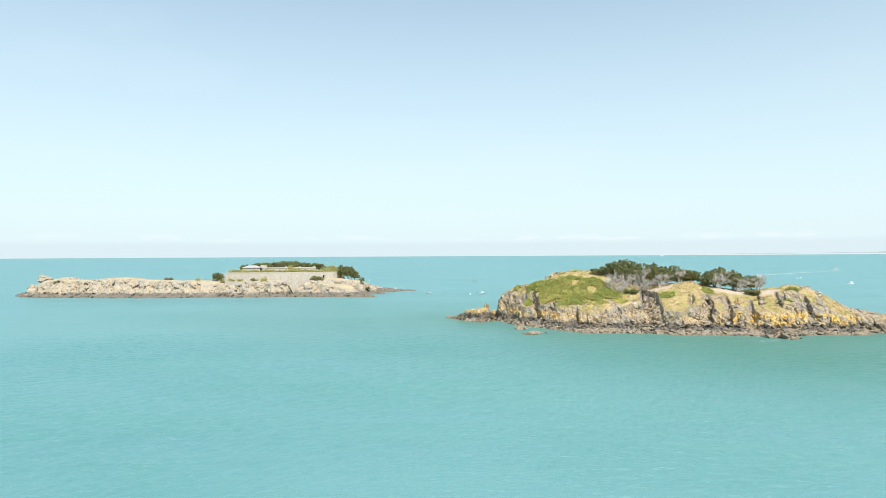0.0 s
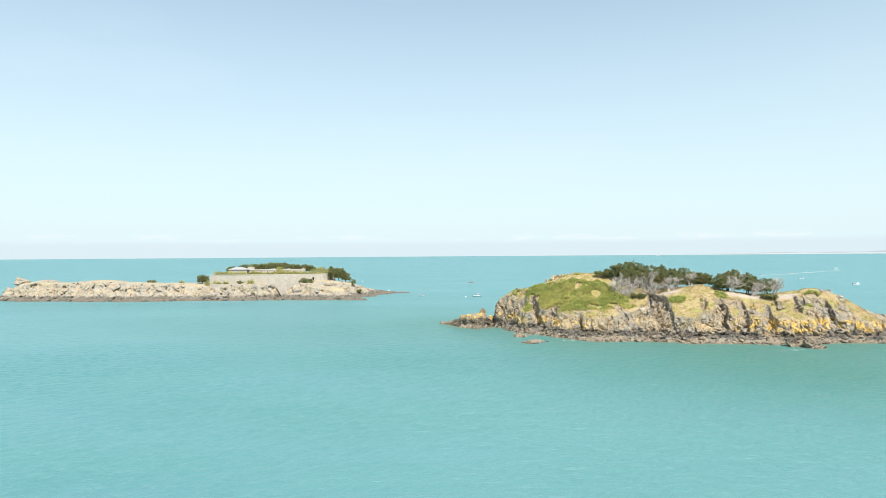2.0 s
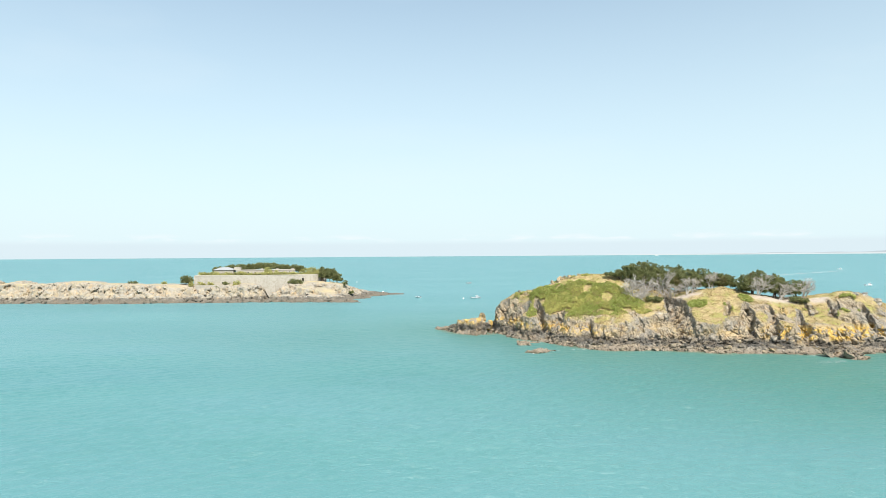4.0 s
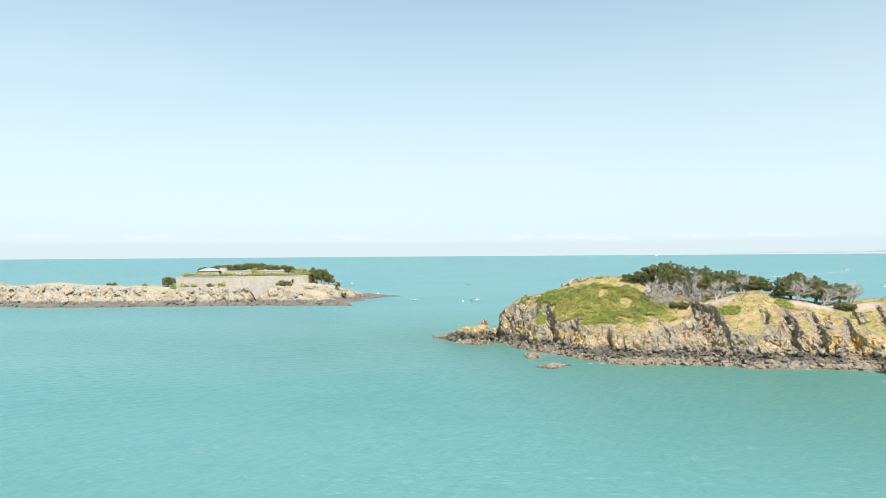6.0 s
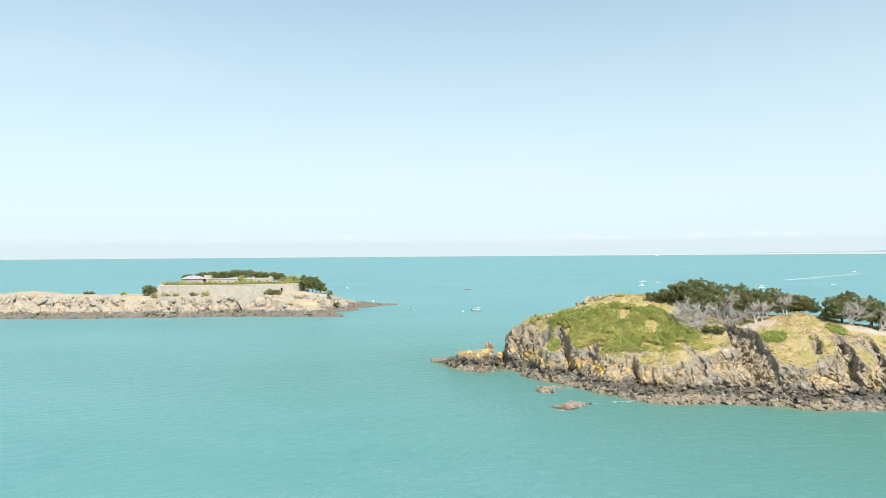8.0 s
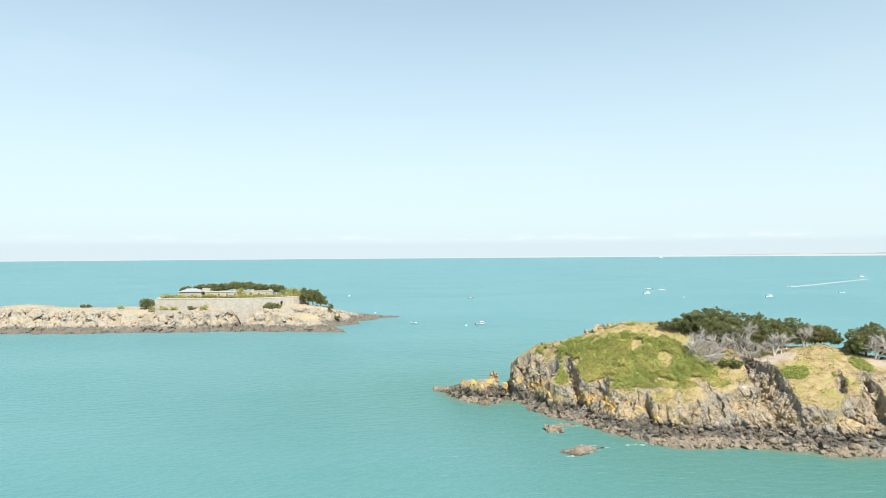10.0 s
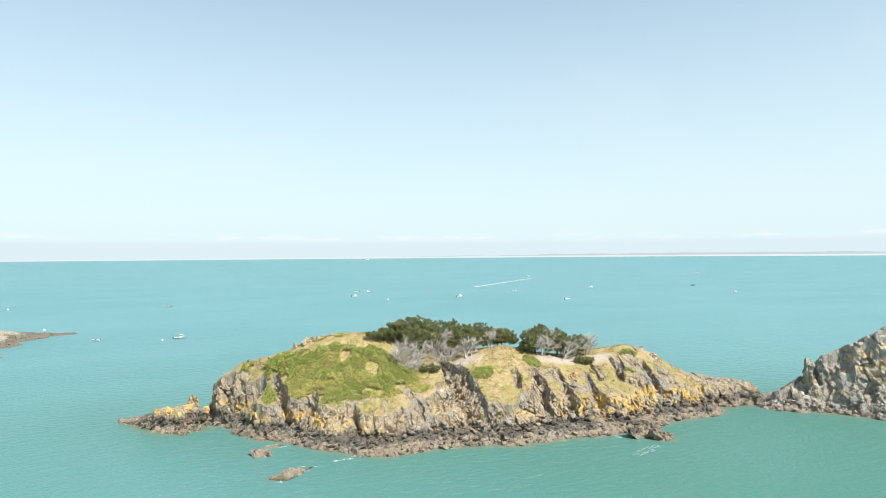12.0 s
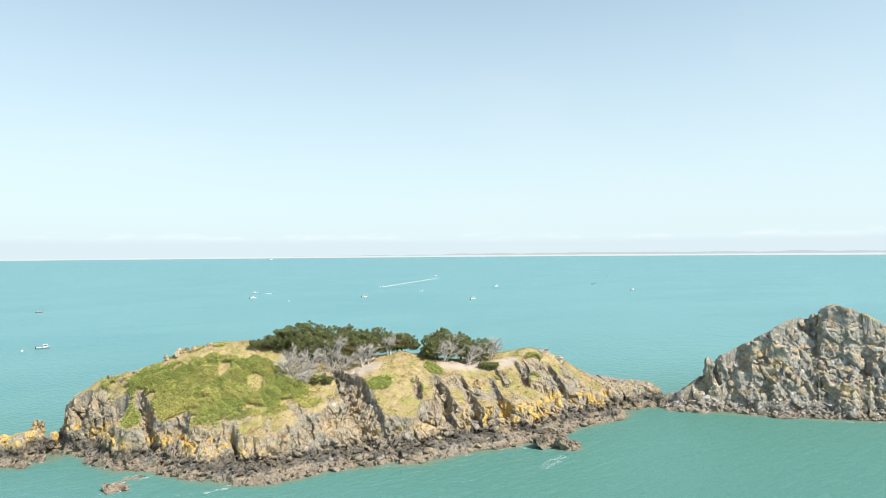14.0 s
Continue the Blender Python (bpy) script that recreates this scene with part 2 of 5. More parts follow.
ROCK = rock_material("granite_cliff", (0.45, 0.36, 0.245), (0.33, 0.295, 0.245))
ROCK_EAST = rock_material("grey_cliff", (0.45, 0.405, 0.34), (0.385, 0.365, 0.335), 0.42, white=1.0, tide=(0.3, 0.5))
ROCK_PALE = rock_material("stained_pale_rock", (0.6, 0.55, 0.48), (0.5, 0.47, 0.42), 0.5)
ROCK_FORT = rock_material("pale_cliff", (0.37, 0.32, 0.25), (0.33, 0.305, 0.26), 0.4, far=True)
SCRUB = leaf_material("bracken_leaves", (0.3, 0.35, 0.095), (0.51, 0.53, 0.165), (0.62, 0.54, 0.21), 0.2, (0.66, 0.6, 0.22))
GRASS = leaf_material("dry_grass", (0.4, 0.31, 0.155), (0.62, 0.49, 0.265), (0.38, 0.36, 0.115), 0.34)
PINE = leaf_material("pine_needles", (0.1, 0.12, 0.05), (0.4, 0.4, 0.17), (0.26, 0.2, 0.09), 0.08)
HEDGE = leaf_material("hedge_leaves", (0.34, 0.34, 0.12), (0.66, 0.61, 0.25), (0.36, 0.32, 0.12), 0.3)
BARK = plain("brown_bark", (0.16, 0.12, 0.09), 0.9, 0.1, 0.5, 4)
DEADWOOD = plain("silver_deadwood", (0.6, 0.54, 0.48), 0.85, 0.2, 0.45, 1.5)
FOAM = plain("white_foam", (0.88, 0.9, 0.9), 0.7, 0.2, 0.12, 1.2)
FOAM.node_tree.nodes["Principled BSDF"].inputs["Alpha"].default_value = 0.6
GEL = plain("white_gelcoat", (0.82, 0.83, 0.83), 0.3, 0.5, 0.06)
HULL_DARK = plain("dark_hull_paint", (0.045, 0.05, 0.06), 0.4, 0.5, 0.2)
HULL_RED = plain("red_hull_paint", (0.5, 0.09, 0.06), 0.4, 0.5, 0.15)
HULL_GREY = plain("grey_hull_paint", (0.36, 0.38, 0.4), 0.45, 0.5, 0.15)
TINT = plain("tinted_glass", (0.03, 0.045, 0.055), 0.08, 0.5, 0.1)
RUBBER = plain("black_motor", (0.03, 0.03, 0.032), 0.5, 0.4, 0.1)
BUOY = plain("white_buoy", (0.85, 0.84, 0.8), 0.5, 0.4, 0.05)
STEEL = plain("galvanised_rail", (0.55, 0.56, 0.57), 0.35, 0.5, 0.1)


def wall_material():
    n = Nodes("weathered_rampart", 0.93, 0.2)
    c = n.mix(n.noise(0.25, 5), (0.4, 0.36, 0.3), (0.5, 0.46, 0.4))
    c = n.mix(n.ramp(n.noise(0.5, 5, n.pos((1, 1, 0.15))), 0.5, 0.72, 0, 0.7), c, (0.33, 0.29, 0.24))
    c = n.mix(n.ramp(n.noise(1.1, 5), 0.4, 0.7, 0, 0.75), c, (0.33, 0.29, 0.235))
    return n.done(c, n.bump(n.noise(2.2, 4), 0.1, 0.6))


WALL = wall_material()
COPING = plain("pale_coping", (0.56, 0.51, 0.43), 0.9, 0.2, 0.2, 0.6)
SLATE = plain("pale_slate_roof", (0.38, 0.38, 0.38), 0.7, 0.3, 0.15, 0.8)
# near-black colour put in for the shade of openings that aren't cut
OPENING_SHADE = plain("painted_opening_shade", (0.03, 0.028, 0.025), 0.9, 0.1, 0.2)
SEA = sea_material()
COAST_HAZE = glow("glowing_haze_coast", COAST_HAZE_COL)
SHORE_HAZE = glow("glowing_haze_shoreline", SHORE_HAZE_COL)


# ---------------------------------------------------------------- noise in bulk
def hashed(i, j, k, seed):
    with np.errstate(over="ignore"):
        x = (i.astype(np.uint32) * np.uint32(374761393) + j.astype(np.uint32) * np.uint32(668265263)
             + k.astype(np.uint32) * np.uint32(2246822519) + np.uint32((seed * 3266489917) & 0xFFFFFFFF))
        x ^= x >> np.uint32(13)
        x *= np.uint32(1274126177)
        x ^= x >> np.uint32(16)
        x *= np.uint32(2654435761)
        x ^= x >> np.uint32(15)
    return x.astype(np.float64) / 4294967296.0


def vnoise(p, seed=0):
    f = np.floor(p)
    u = p - f
    u = u * u * (3 - 2 * u)
    f = f.astype(np.int64) + 100000
    r = np.zeros(len(p))
    for a in (0, 1):
        for b in (0, 1):
            for c in (0, 1):
                w = (u[:, 0] if a else 1 - u[:, 0]) * (u[:, 1] if b else 1 - u[:, 1]) * (u[:, 2] if c else 1 - u[:, 2])
                r += w * hashed(f[:, 0] + a, f[:, 1] + b, f[:, 2] + c, seed)
    return r - 0.5


def fbm(p, seed=0, octaves=4):
    r, amp = np.zeros(len(p)), 1.0
    for o in range(octaves):
        r += amp * vnoise(p * 2.03 ** o, seed + o)
        amp *= 0.5
    return r


def worley(p, seed=0, flat=False):
    """Nearest and second distance to cell centres, and the nearest cell's random number."""
    f = np.floor(p).astype(np.int64)
    d1, d2, r1 = np.full(len(p), 9.0), np.full(len(p), 9.0), np.zeros(len(p))
    for a in (-1, 0, 1):
        for b in (-1, 0, 1):
            for c in ((0,) if flat else (-1, 0, 1)):
                i, j, k = f[:, 0] + a, f[:, 1] + b, f[:, 2] + c
                g = (i + 100000, j + 100000, k + 100000)
                d = (i + hashed(*g, seed) - p[:, 0]) ** 2 + (j + hashed(*g, seed + 1) - p[:, 1]) ** 2
                if not flat:
                    d += (k + hashed(*g, seed + 2) - p[:, 2]) ** 2
                near = d < d1
                d2 = np.where(near, d1, np.minimum(d2, d))
                r1 = np.where(near, hashed(*g, seed + 3), r1)
                d1 = np.where(near, d, d1)
    return np.sqrt(d1), np.sqrt(d2), r1


def pts(x, y, z=None):
    return np.stack([x, y, np.zeros_like(x) if z is None else z], 1)


# ---------------------------------------------------------------- mesh helpers
def mesh_np(name, verts, faces, mat, attrs=None, smooth=False):
    me = bpy.data.meshes.new(name)
    verts, faces = np.asarray(verts, np.float32), np.asarray(faces, np.int32)
    n, k = faces.shape
    me.vertices.add(len(verts))
    me.vertices.foreach_set("co", verts.ravel())
    me.loops.add(n * k)
    me.loops.foreach_set("vertex_index", faces.ravel())
    me.polygons.add(n)
    me.polygons.foreach_set("loop_start", np.arange(0, n * k, k, dtype=np.int32))
    me.polygons.foreach_set("use_smooth", np.full(n, smooth, bool))
    me.materials.append(mat)
    for key, val in (attrs or {}).items():
        me.attributes.new(key, "FLOAT", "POINT").data.foreach_set("value", np.asarray(val, np.float32))
    me.update(calc_edges=True)
    me.validate()
    return me


def part(name, bm, material, parent=None, label=""):
    """Links a bmesh, or a mesh, as one object, under a thing or a part if one is given."""
    if isinstance(bm, bpy.types.Mesh):
        me = bm
    else:
        me = bpy.data.meshes.new(name)
        bm.to_mesh(me)
        bm.free()
        me.materials.append(material)
    ob = new(name, me)
    if parent is not None:
        ob.parent = parent
    return tagged(ob, label)


def box(bm, x0, x1, y0, y1, z0, z1, bevel=0.0):
    m = Matrix.Translation(((x0 + x1) / 2, (y0 + y1) / 2, (z0 + z1) / 2)) @ Matrix.Diagonal((x1 - x0, y1 - y0, z1 - z0, 1))
    v = bmesh.ops.create_cube(bm, size=1, matrix=m)["verts"]
    if bevel:
        bmesh.ops.bevel(bm, geom=list({e for q in v for e in q.link_edges}), offset=bevel, segments=2, affect="EDGES")
    return bm


def tube(V, F, a, b, ra, rb, sides=5):
    """A tapered limb from a to b, added to the lists V and F."""
    a, b = np.asarray(a, float), np.asarray(b, float)
    w = b - a
    w = w / (np.linalg.norm(w) + 1e-9)
    s = np.cross(w, (0.3, 0.2, 0.9) if abs(w[2]) < 0.8 else (1, 0, 0.1))
    s = s / np.linalg.norm(s)
    q = np.cross(w, s)
    base = len(V)
    for c, r in ((a, ra), (b, rb)):
        for i in range(sides):
            g = 2 * math.pi * i / sides
            V.append(c + r * (math.cos(g) * s + math.sin(g) * q))
    for i in range(sides):
        j = (i + 1) % sides
        F.append((base + i, base + j, base + sides + j, base + sides + i))


# ---------------------------------------------------------------- terrain
def signed(px, py, poly):
    """Distance inside the outline (negative outside)."""
    best, inside = np.full(len(px), 1e9), np.zeros(len(px), bool)
    for (ax, ay), (bx, by) in zip(poly, poly[1:] + poly[:1]):
        ex, ey = bx - ax, by - ay
        u = np.clip(((px - ax) * ex + (py - ay) * ey) / (ex * ex + ey * ey), 0, 1)
        best = np.minimum(best, (px - ax - u * ex) ** 2 + (py - ay - u * ey) ** 2)
        if ay != by:
            inside ^= ((ay > py) != (by > py)) & (px < ax + (py - ay) / (by - ay) * ex)
    return np.where(inside, 1, -1) * np.sqrt(best)


def surface(px, py, knots):
    """A smooth sheet through a few heights."""
    k = np.array(knots, float)
    r = np.hypot(k[:, None, 0] - k[None, :, 0], k[:, None, 1] - k[None, :, 1])
    one = np.ones((len(k), 1))
    a = np.block([[r + 0.5 * np.eye(len(k)), one], [one.T, np.zeros((1, 1))]])
    w = np.linalg.solve(a, np.append(k[:, 2], 0))
    out = np.full(len(px), w[-1])
    for i in range(len(k)):
        out += w[i] * np.sqrt((px - k[i, 0]) ** 2 + (py - k[i, 1]) ** 2 + 0.6)
    return out


def along(px, py, line):
    """Distance from a polyline of (x, y, value, half width), the side, and both values where it is nearest."""
    best, val, wid, side = np.full(len(px), 1e9), np.zeros(len(px)), np.zeros(len(px)), np.zeros(len(px))
    for (ax, ay, av, aw), (bx, by, bv, bw) in zip(line, line[1:]):
        ex, ey = bx - ax, by - ay
        u = np.clip(((px - ax) * ex + (py - ay) * ey) / (ex * ex + ey * ey), 0, 1)
        d = np.hypot(px - ax - u * ex, py - ay - u * ey)
        near = d < best
        val, wid = np.where(near, av + u * (bv - av), val), np.where(near, aw + u * (bw - aw), wid)
        side = np.where(near, np.sign(ex * (py - ay) - ey * (px - ax)), side)
        best = np.minimum(best, d)
    return best, side, val, wid


def smin(a, b, k):
    h = np.clip(0.5 + 0.5 * (b - a) / k, 0, 1)
    return b + (a - b) * h - k * h * (1 - h)


class Cells:
    """Cell noise over a box, from a table of jittered centres."""

    def __init__(self, seed, size, turn=(0, 0, 0)):
        self.size, self.m = np.array(size, float), np.array(Euler([radians(a) for a in turn]).to_matrix())
        rng = np.random.default_rng(seed)
        self.tab = rng.random((4, 48, 48, 48)).astype(np.float32)
        self.tilt = rng.normal(size=(3, 48 ** 3)).astype(np.float32)

    def __call__(self, p):
        q = ((p @ self.m.T) / self.size).astype(np.float32)
        f = np.floor(q).astype(np.int32)
        d1, d2, k1 = np.full(len(q), 9, np.float32), np.full(len(q), 9, np.float32), np.zeros(len(q), np.int32)
        near_cell = np.zeros((len(q), 3), np.float32)
        flat = self.tab.reshape(4, -1)
        for a in (-1, 0, 1):
            for b in (-1, 0, 1):
                for c in (-1, 0, 1):
                    g = f + np.array((a, b, c), np.int32)
                    k = ((g[:, 0] % 48) * 48 + g[:, 1] % 48) * 48 + g[:, 2] % 48
                    d = (g[:, 0] + flat[0][k] - q[:, 0]) ** 2 + (g[:, 1] + flat[1][k] - q[:, 1]) ** 2 + (g[:, 2] + flat[2][k] - q[:, 2]) ** 2
                    near = d < d1
                    d2 = np.where(near, d1, np.minimum(d2, d))
                    k1 = np.where(near, k, k1)
                    near_cell[near] = g[near]
                    d1 = np.where(near, d, d1)
        # each block is cut off by a plane of its own tilt
        plane = sum(self.tilt[c][k1] * (q[:, c] - near_cell[:, c] - flat[c][k1]) for c in range(3))
        return np.sqrt(d1), np.sqrt(d2), flat[3][k1] - 0.5 + 0.75 * np.clip(plane, -0.8, 0.8)


def skin(f, origin, step):
    """The zero surface of a field on a grid: one point per cell, one quad per crossed edge."""
    s = f > 0
    n = np.zeros(tuple(k - 1 for k in f.shape), np.uint8)
    corners = [(a, b, c) for a in (0, 1) for b in (0, 1) for c in (0, 1)]
    cut = lambda arr, o: arr[o[0]:arr.shape[0] - 1 + o[0], o[1]:arr.shape[1] - 1 + o[1], o[2]:arr.shape[2] - 1 + o[2]]
    for o in corners:
        n += cut(s, o)
    live = (n > 0) & (n < 8)
    I = np.stack(np.nonzero(live), 1)
    ids = np.full(live.shape, -1, np.int32)
    ids[live] = np.arange(len(I))
    val = {o: f[I[:, 0] + o[0], I[:, 1] + o[1], I[:, 2] + o[2]] for o in corners}
    acc, cnt = np.zeros((len(I), 3)), np.zeros(len(I))
    for o in corners:
        for ax in range(3):
            if o[ax] == 0:
                e = list(o)
                e[ax] = 1
                u, v = val[o], val[tuple(e)]
                hit = (u > 0) != (v > 0)
                t = np.where(hit, u / np.where(hit, u - v, 1), 0)
                q = np.tile(np.array(o, float), (len(I), 1))
                q[:, ax] = t
                acc += q * hit[:, None]
                cnt += hit
    P = origin + step * (I + acc / cnt[:, None])
    faces = []
    for ax in range(3):
        b, c = (ax + 1) % 3, (ax + 2) % 3
        lo, hi = [slice(None)] * 3, [slice(None)] * 3
        lo[ax], hi[ax] = slice(0, -1), slice(1, None)
        E = np.stack(np.nonzero(s[tuple(lo)] != s[tuple(hi)]), 1)
        ok = (E[:, b] > 0) & (E[:, c] > 0) & (E[:, b] < f.shape[b] - 1) & (E[:, c] < f.shape[c] - 1)
        E = E[ok]
        quad = []
        for db, dc in ((0, 0), (-1, 0), (-1, -1), (0, -1)):
            g = E.copy()
            g[:, b] += db
            g[:, c] += dc
            quad.append(ids[g[:, 0], g[:, 1], g[:, 2]])
        Q = np.stack(quad, 1)
        inside = s[E[:, 0], E[:, 1], E[:, 2]]
        Q[~inside] = Q[~inside][:, ::-1]
        faces.append(Q)
    F = np.concatenate(faces)
    return P, F[(F >= 0).all(1)]


class Terrain:
    """A rock island: a smooth height sheet, then a solid whose skin is broken into blocks; masks for turf and lichen."""

    def __init__(self, outline, knots, step, shelf, steep=([0], [2.3]), gullies=(), seed=0, wander=2.0, gentle=0.0, stony=None):
        xs, ys = [p[0] for p in outline], [p[1] for p in outline]
        self.x0, self.y0, self.step = min(xs) - 5, min(ys) - 5, step
        nx, ny = int((max(xs) + 5 - self.x0) / step) + 1, int((max(ys) + 5 - self.y0) / step) + 1
        gx, gy = np.meshgrid(self.x0 + step * np.arange(nx), self.y0 + step * np.arange(ny))
        X, Y = gx.ravel(), gy.ravel()
        wx = X + wander * fbm(pts(X / 7, Y / 7), seed + 1) + 0.5 * fbm(pts(X / 2.2, Y / 2.2), seed + 2, 3)
        wy = Y + wander * fbm(pts(X / 7, Y / 7), seed + 5) + 0.5 * fbm(pts(X / 2.2, Y / 2.2), seed + 6, 3)
        d = signed(wx, wy, outline)
        f1, f2, r = worley(pts(wx / 4.2, wy / 4.2), seed + 11, True)
        d = d + 1.1 * (r - 0.5)
        sw = np.interp(X, *shelf[0]) * (1 + 0.5 * fbm(pts(X / 14, Y / 14), seed + 31, 2))
        low = np.where(d < 0, 0.6 * d, shelf[1] * (np.clip(d / sw, 0, 1)) ** 0.85)
        rise = np.interp(X, *steep)
        rise = rise + (2.4 - rise) * np.clip((Y - 220) / 6, 0, 1) if len(steep[0]) > 1 else rise
        slant = rise * np.clip(1 + 1.5 * fbm(pts(X / 8, Y / 8), seed + 33, 2), 0.5, 1.7)
        face = low + np.clip(d - sw, 0, None) * slant
        top = surface(X, Y, knots) + 0.5 * fbm(pts(X / 6, Y / 6), seed + 41) + 0.3 * fbm(pts(X / 1.3, Y / 1.3), seed + 43, 3)
        h = smin(face, top, 0.7)
        cutaway = np.zeros(len(X))
        for line, left, right in gullies:
            q, side, val, wid = along(X + 0.8 * fbm(pts(X / 2, Y / 2), seed + 51), Y, line)
            floor = val + np.clip(q - wid, 0, None) * np.where(side > 0, left, right)
            cutaway = np.maximum(cutaway, np.clip((h - floor) / 0.8 + 0.15, 0, 1))
            h = np.minimum(h, floor)
        gv, gu = np.gradient(h.reshape(ny, nx), step)
        self.slope = np.hypot(gv, gu).ravel()
        self.turf = np.clip((h - top + 1.0) / 0.5, 0, 1) * np.clip((1.35 + gentle - self.slope) / 0.5, 0, 1) * (1 - cutaway) * np.clip((h - 4.0) / 1.2, 0, 1)
        if stony is not None:
            self.turf *= 1 - stony(X, Y)
        self.nx, self.ny, self.X, self.Y, self.H, self.d, self.seed = nx, ny, X, Y, h, d, seed

    def at(self, x, y, what="H"):
        i = np.clip(((np.asarray(x) - self.x0) / self.step).astype(int), 0, self.nx - 1)
        j = np.clip(((np.asarray(y) - self.y0) / self.step).astype(int), 0, self.ny - 1)
        return {"H": self.H, "turf": self.turf, "slope": self.slope, "d": self.d}[what][j * self.nx + i]

    def mesh(self, name, mat, lichen, bare, scales, push, reach=1.6, crest=0.45, cracks=(0.9, 0.6, 0.5)):
        """scales: three Cells, large to small; push: metres by which each shifts its blocks."""
        s = self.step
        h = self.H.reshape(self.ny, self.nx).T
        lean = np.sqrt(1 + np.clip(self.slope, 0, 3).reshape(self.ny, self.nx).T ** 2)
        turf = self.turf.reshape(self.ny, self.nx).T
        z = np.arange(-1.2, self.H.max() + 2.4, s)
        f = ((h[:, :, None] - z) / lean[:, :, None]).astype(np.float32)
        I = np.nonzero((np.abs(f) < reach) & (turf[:, :, None] < 0.97))
        P = np.stack([self.x0 + s * I[0], self.y0 + s * I[1], z[I[2]]], 1)
        bend = np.stack([vnoise(P / 2.6, self.seed + 91), vnoise(P / 2.6, self.seed + 92), vnoise(P / 2.6, self.seed + 93)], 1)
        Q = P + 0.9 * bend
        k = np.zeros(len(P))
        tidal = np.clip((3.4 - P[:, 2]) / 1.2, 0, 1)
        for cells, amount, crack, where in zip(scales, push, cracks, (1 - 0.55 * tidal, 1 - 0.5 * tidal, tidal)):
            f1, f2, r = cells(Q)
            k += where * (amount * (r - 0.2) - crack * amount * np.clip(0.11 - (f2 - f1), 0, 1) / 0.11)
        # no block stands above the ground beside it, and the brink is less broken than the face
        roof = h.copy()
        w = int(1.0 / s)
        for ax in (0, 1):
            roof = np.maximum.reduce([np.roll(roof, o, ax) for o in range(-w, w + 1)])
        k *= np.clip((roof[I[0], I[1]] - P[:, 2]) / 2.2, 0.1, 1)
        f[I] += (np.minimum(k, crest) * (1 - turf[I[0], I[1]])).astype(np.float32)
        f = np.minimum(f, (roof[:, :, None] + 0.5 * crest - z).astype(np.float32))
        V, F = skin(f, np.array((self.x0, self.y0, z[0])), s)
        # drop loose crumbs that hang in the air
        lab = np.arange(len(V))
        while True:
            low = lab[F].min(1)
            nxt = lab.copy()
            for c in range(4):
                np.minimum.at(nxt, F[:, c], low)
            nxt = nxt[nxt]
            if (nxt == lab).all():
                break
            lab = nxt
        big = np.bincount(lab, minlength=len(V)) > 1500
        F = F[big[lab[F[:, 0]]]]
        A, B, C = V[F[:, 0]], V[F[:, 1]], V[F[:, 2]]
        fn = np.cross(B - A, C - A)
        N = np.zeros_like(V)
        for c in range(4):
            np.add.at(N, F[:, c], fn)
        N /= np.linalg.norm(N, axis=1)[:, None] + 1e-9
        tv = self.at(V[:, 0], V[:, 1], "turf")
        return mesh_np(name, V, F, mat, {"turf": tv, "lichen": lichen(V, N), "bare": bare(V)})


def rock_lump(size, seed, sub=3, block=0.9, amp=0.28):
    """A broken boulder about 2 x size across: a ball pressed flat along many planes."""
    bm = bmesh.new()
    bmesh.ops.create_icosphere(bm, subdivisions=sub, radius=1.0)
    rnd = random.Random(seed)
    P = np.array([v.co[:] for v in bm.verts])
    for _ in range(14):
        w = np.array([rnd.gauss(0, 1) for _ in range(3)])
        w /= np.linalg.norm(w)
        c = rnd.uniform(0.37, 0.76)
        over = np.clip(P @ w - c, 0, None)
        P = P - over[:, None] * w
    P = P / np.abs(P).max(0) * np.array(size)
    if sub > 2:
        f1, f2, r = Cells(seed, (block, block * 1.1, block * 1.3), (20, 30, seed * 17))(P)
        r = r + 0.5
        N = P / np.array(size) ** 2
        N /= np.linalg.norm(N, axis=1)[:, None]
        P = P + N * (amp * (r - 0.5) * 2 - amp * 0.8 * np.clip(0.12 - (f2 - f1), 0, 1) / 0.12 + 0.12 * fbm(P / 0.6, seed + 3, 3))[:, None]
    for v, p in zip(bm.verts, P):
        v.co = p
    return bm


def rock_masks(bm_mesh, lichen=0.3, turf=0.0):
    n = len(bm_mesh.vertices)
    for key, v in (("turf", turf), ("lichen", lichen), ("bare", 0.0)):
        bm_mesh.attributes.new(key, "FLOAT", "POINT").data.foreach_set("value", np.full(n, v, np.float32))


def leaf_quads(C, size, rng, up=0.4, crossed=2, flat=1.0, wide=0.55):
    """Small leaf sprays: crossed quads of uneven size round the points C."""
    n = len(C) * crossed
    C = np.repeat(C, crossed, 0)
    a = rng.normal(size=(n, 3))
    a[:, 2] = a[:, 2] * 0.6 + up
    a /= np.linalg.norm(a, axis=1)[:, None]
    b = np.cross(a, rng.normal(size=(n, 3)))
    b /= np.linalg.norm(b, axis=1)[:, None] + 1e-9
    a[:, 2] *= flat
    b[:, 2] *= flat
    s = (size * rng.uniform(0.55, 1.3, n))[:, None]
    a, b = a * s, b * s * wide
    V = np.stack([C - b * 0.4, C + a * 0.45 - b, C + a, C + a * 0.5 + b], 1).reshape(-1, 3)
    return V, np.arange(4 * n).reshape(-1, 4)


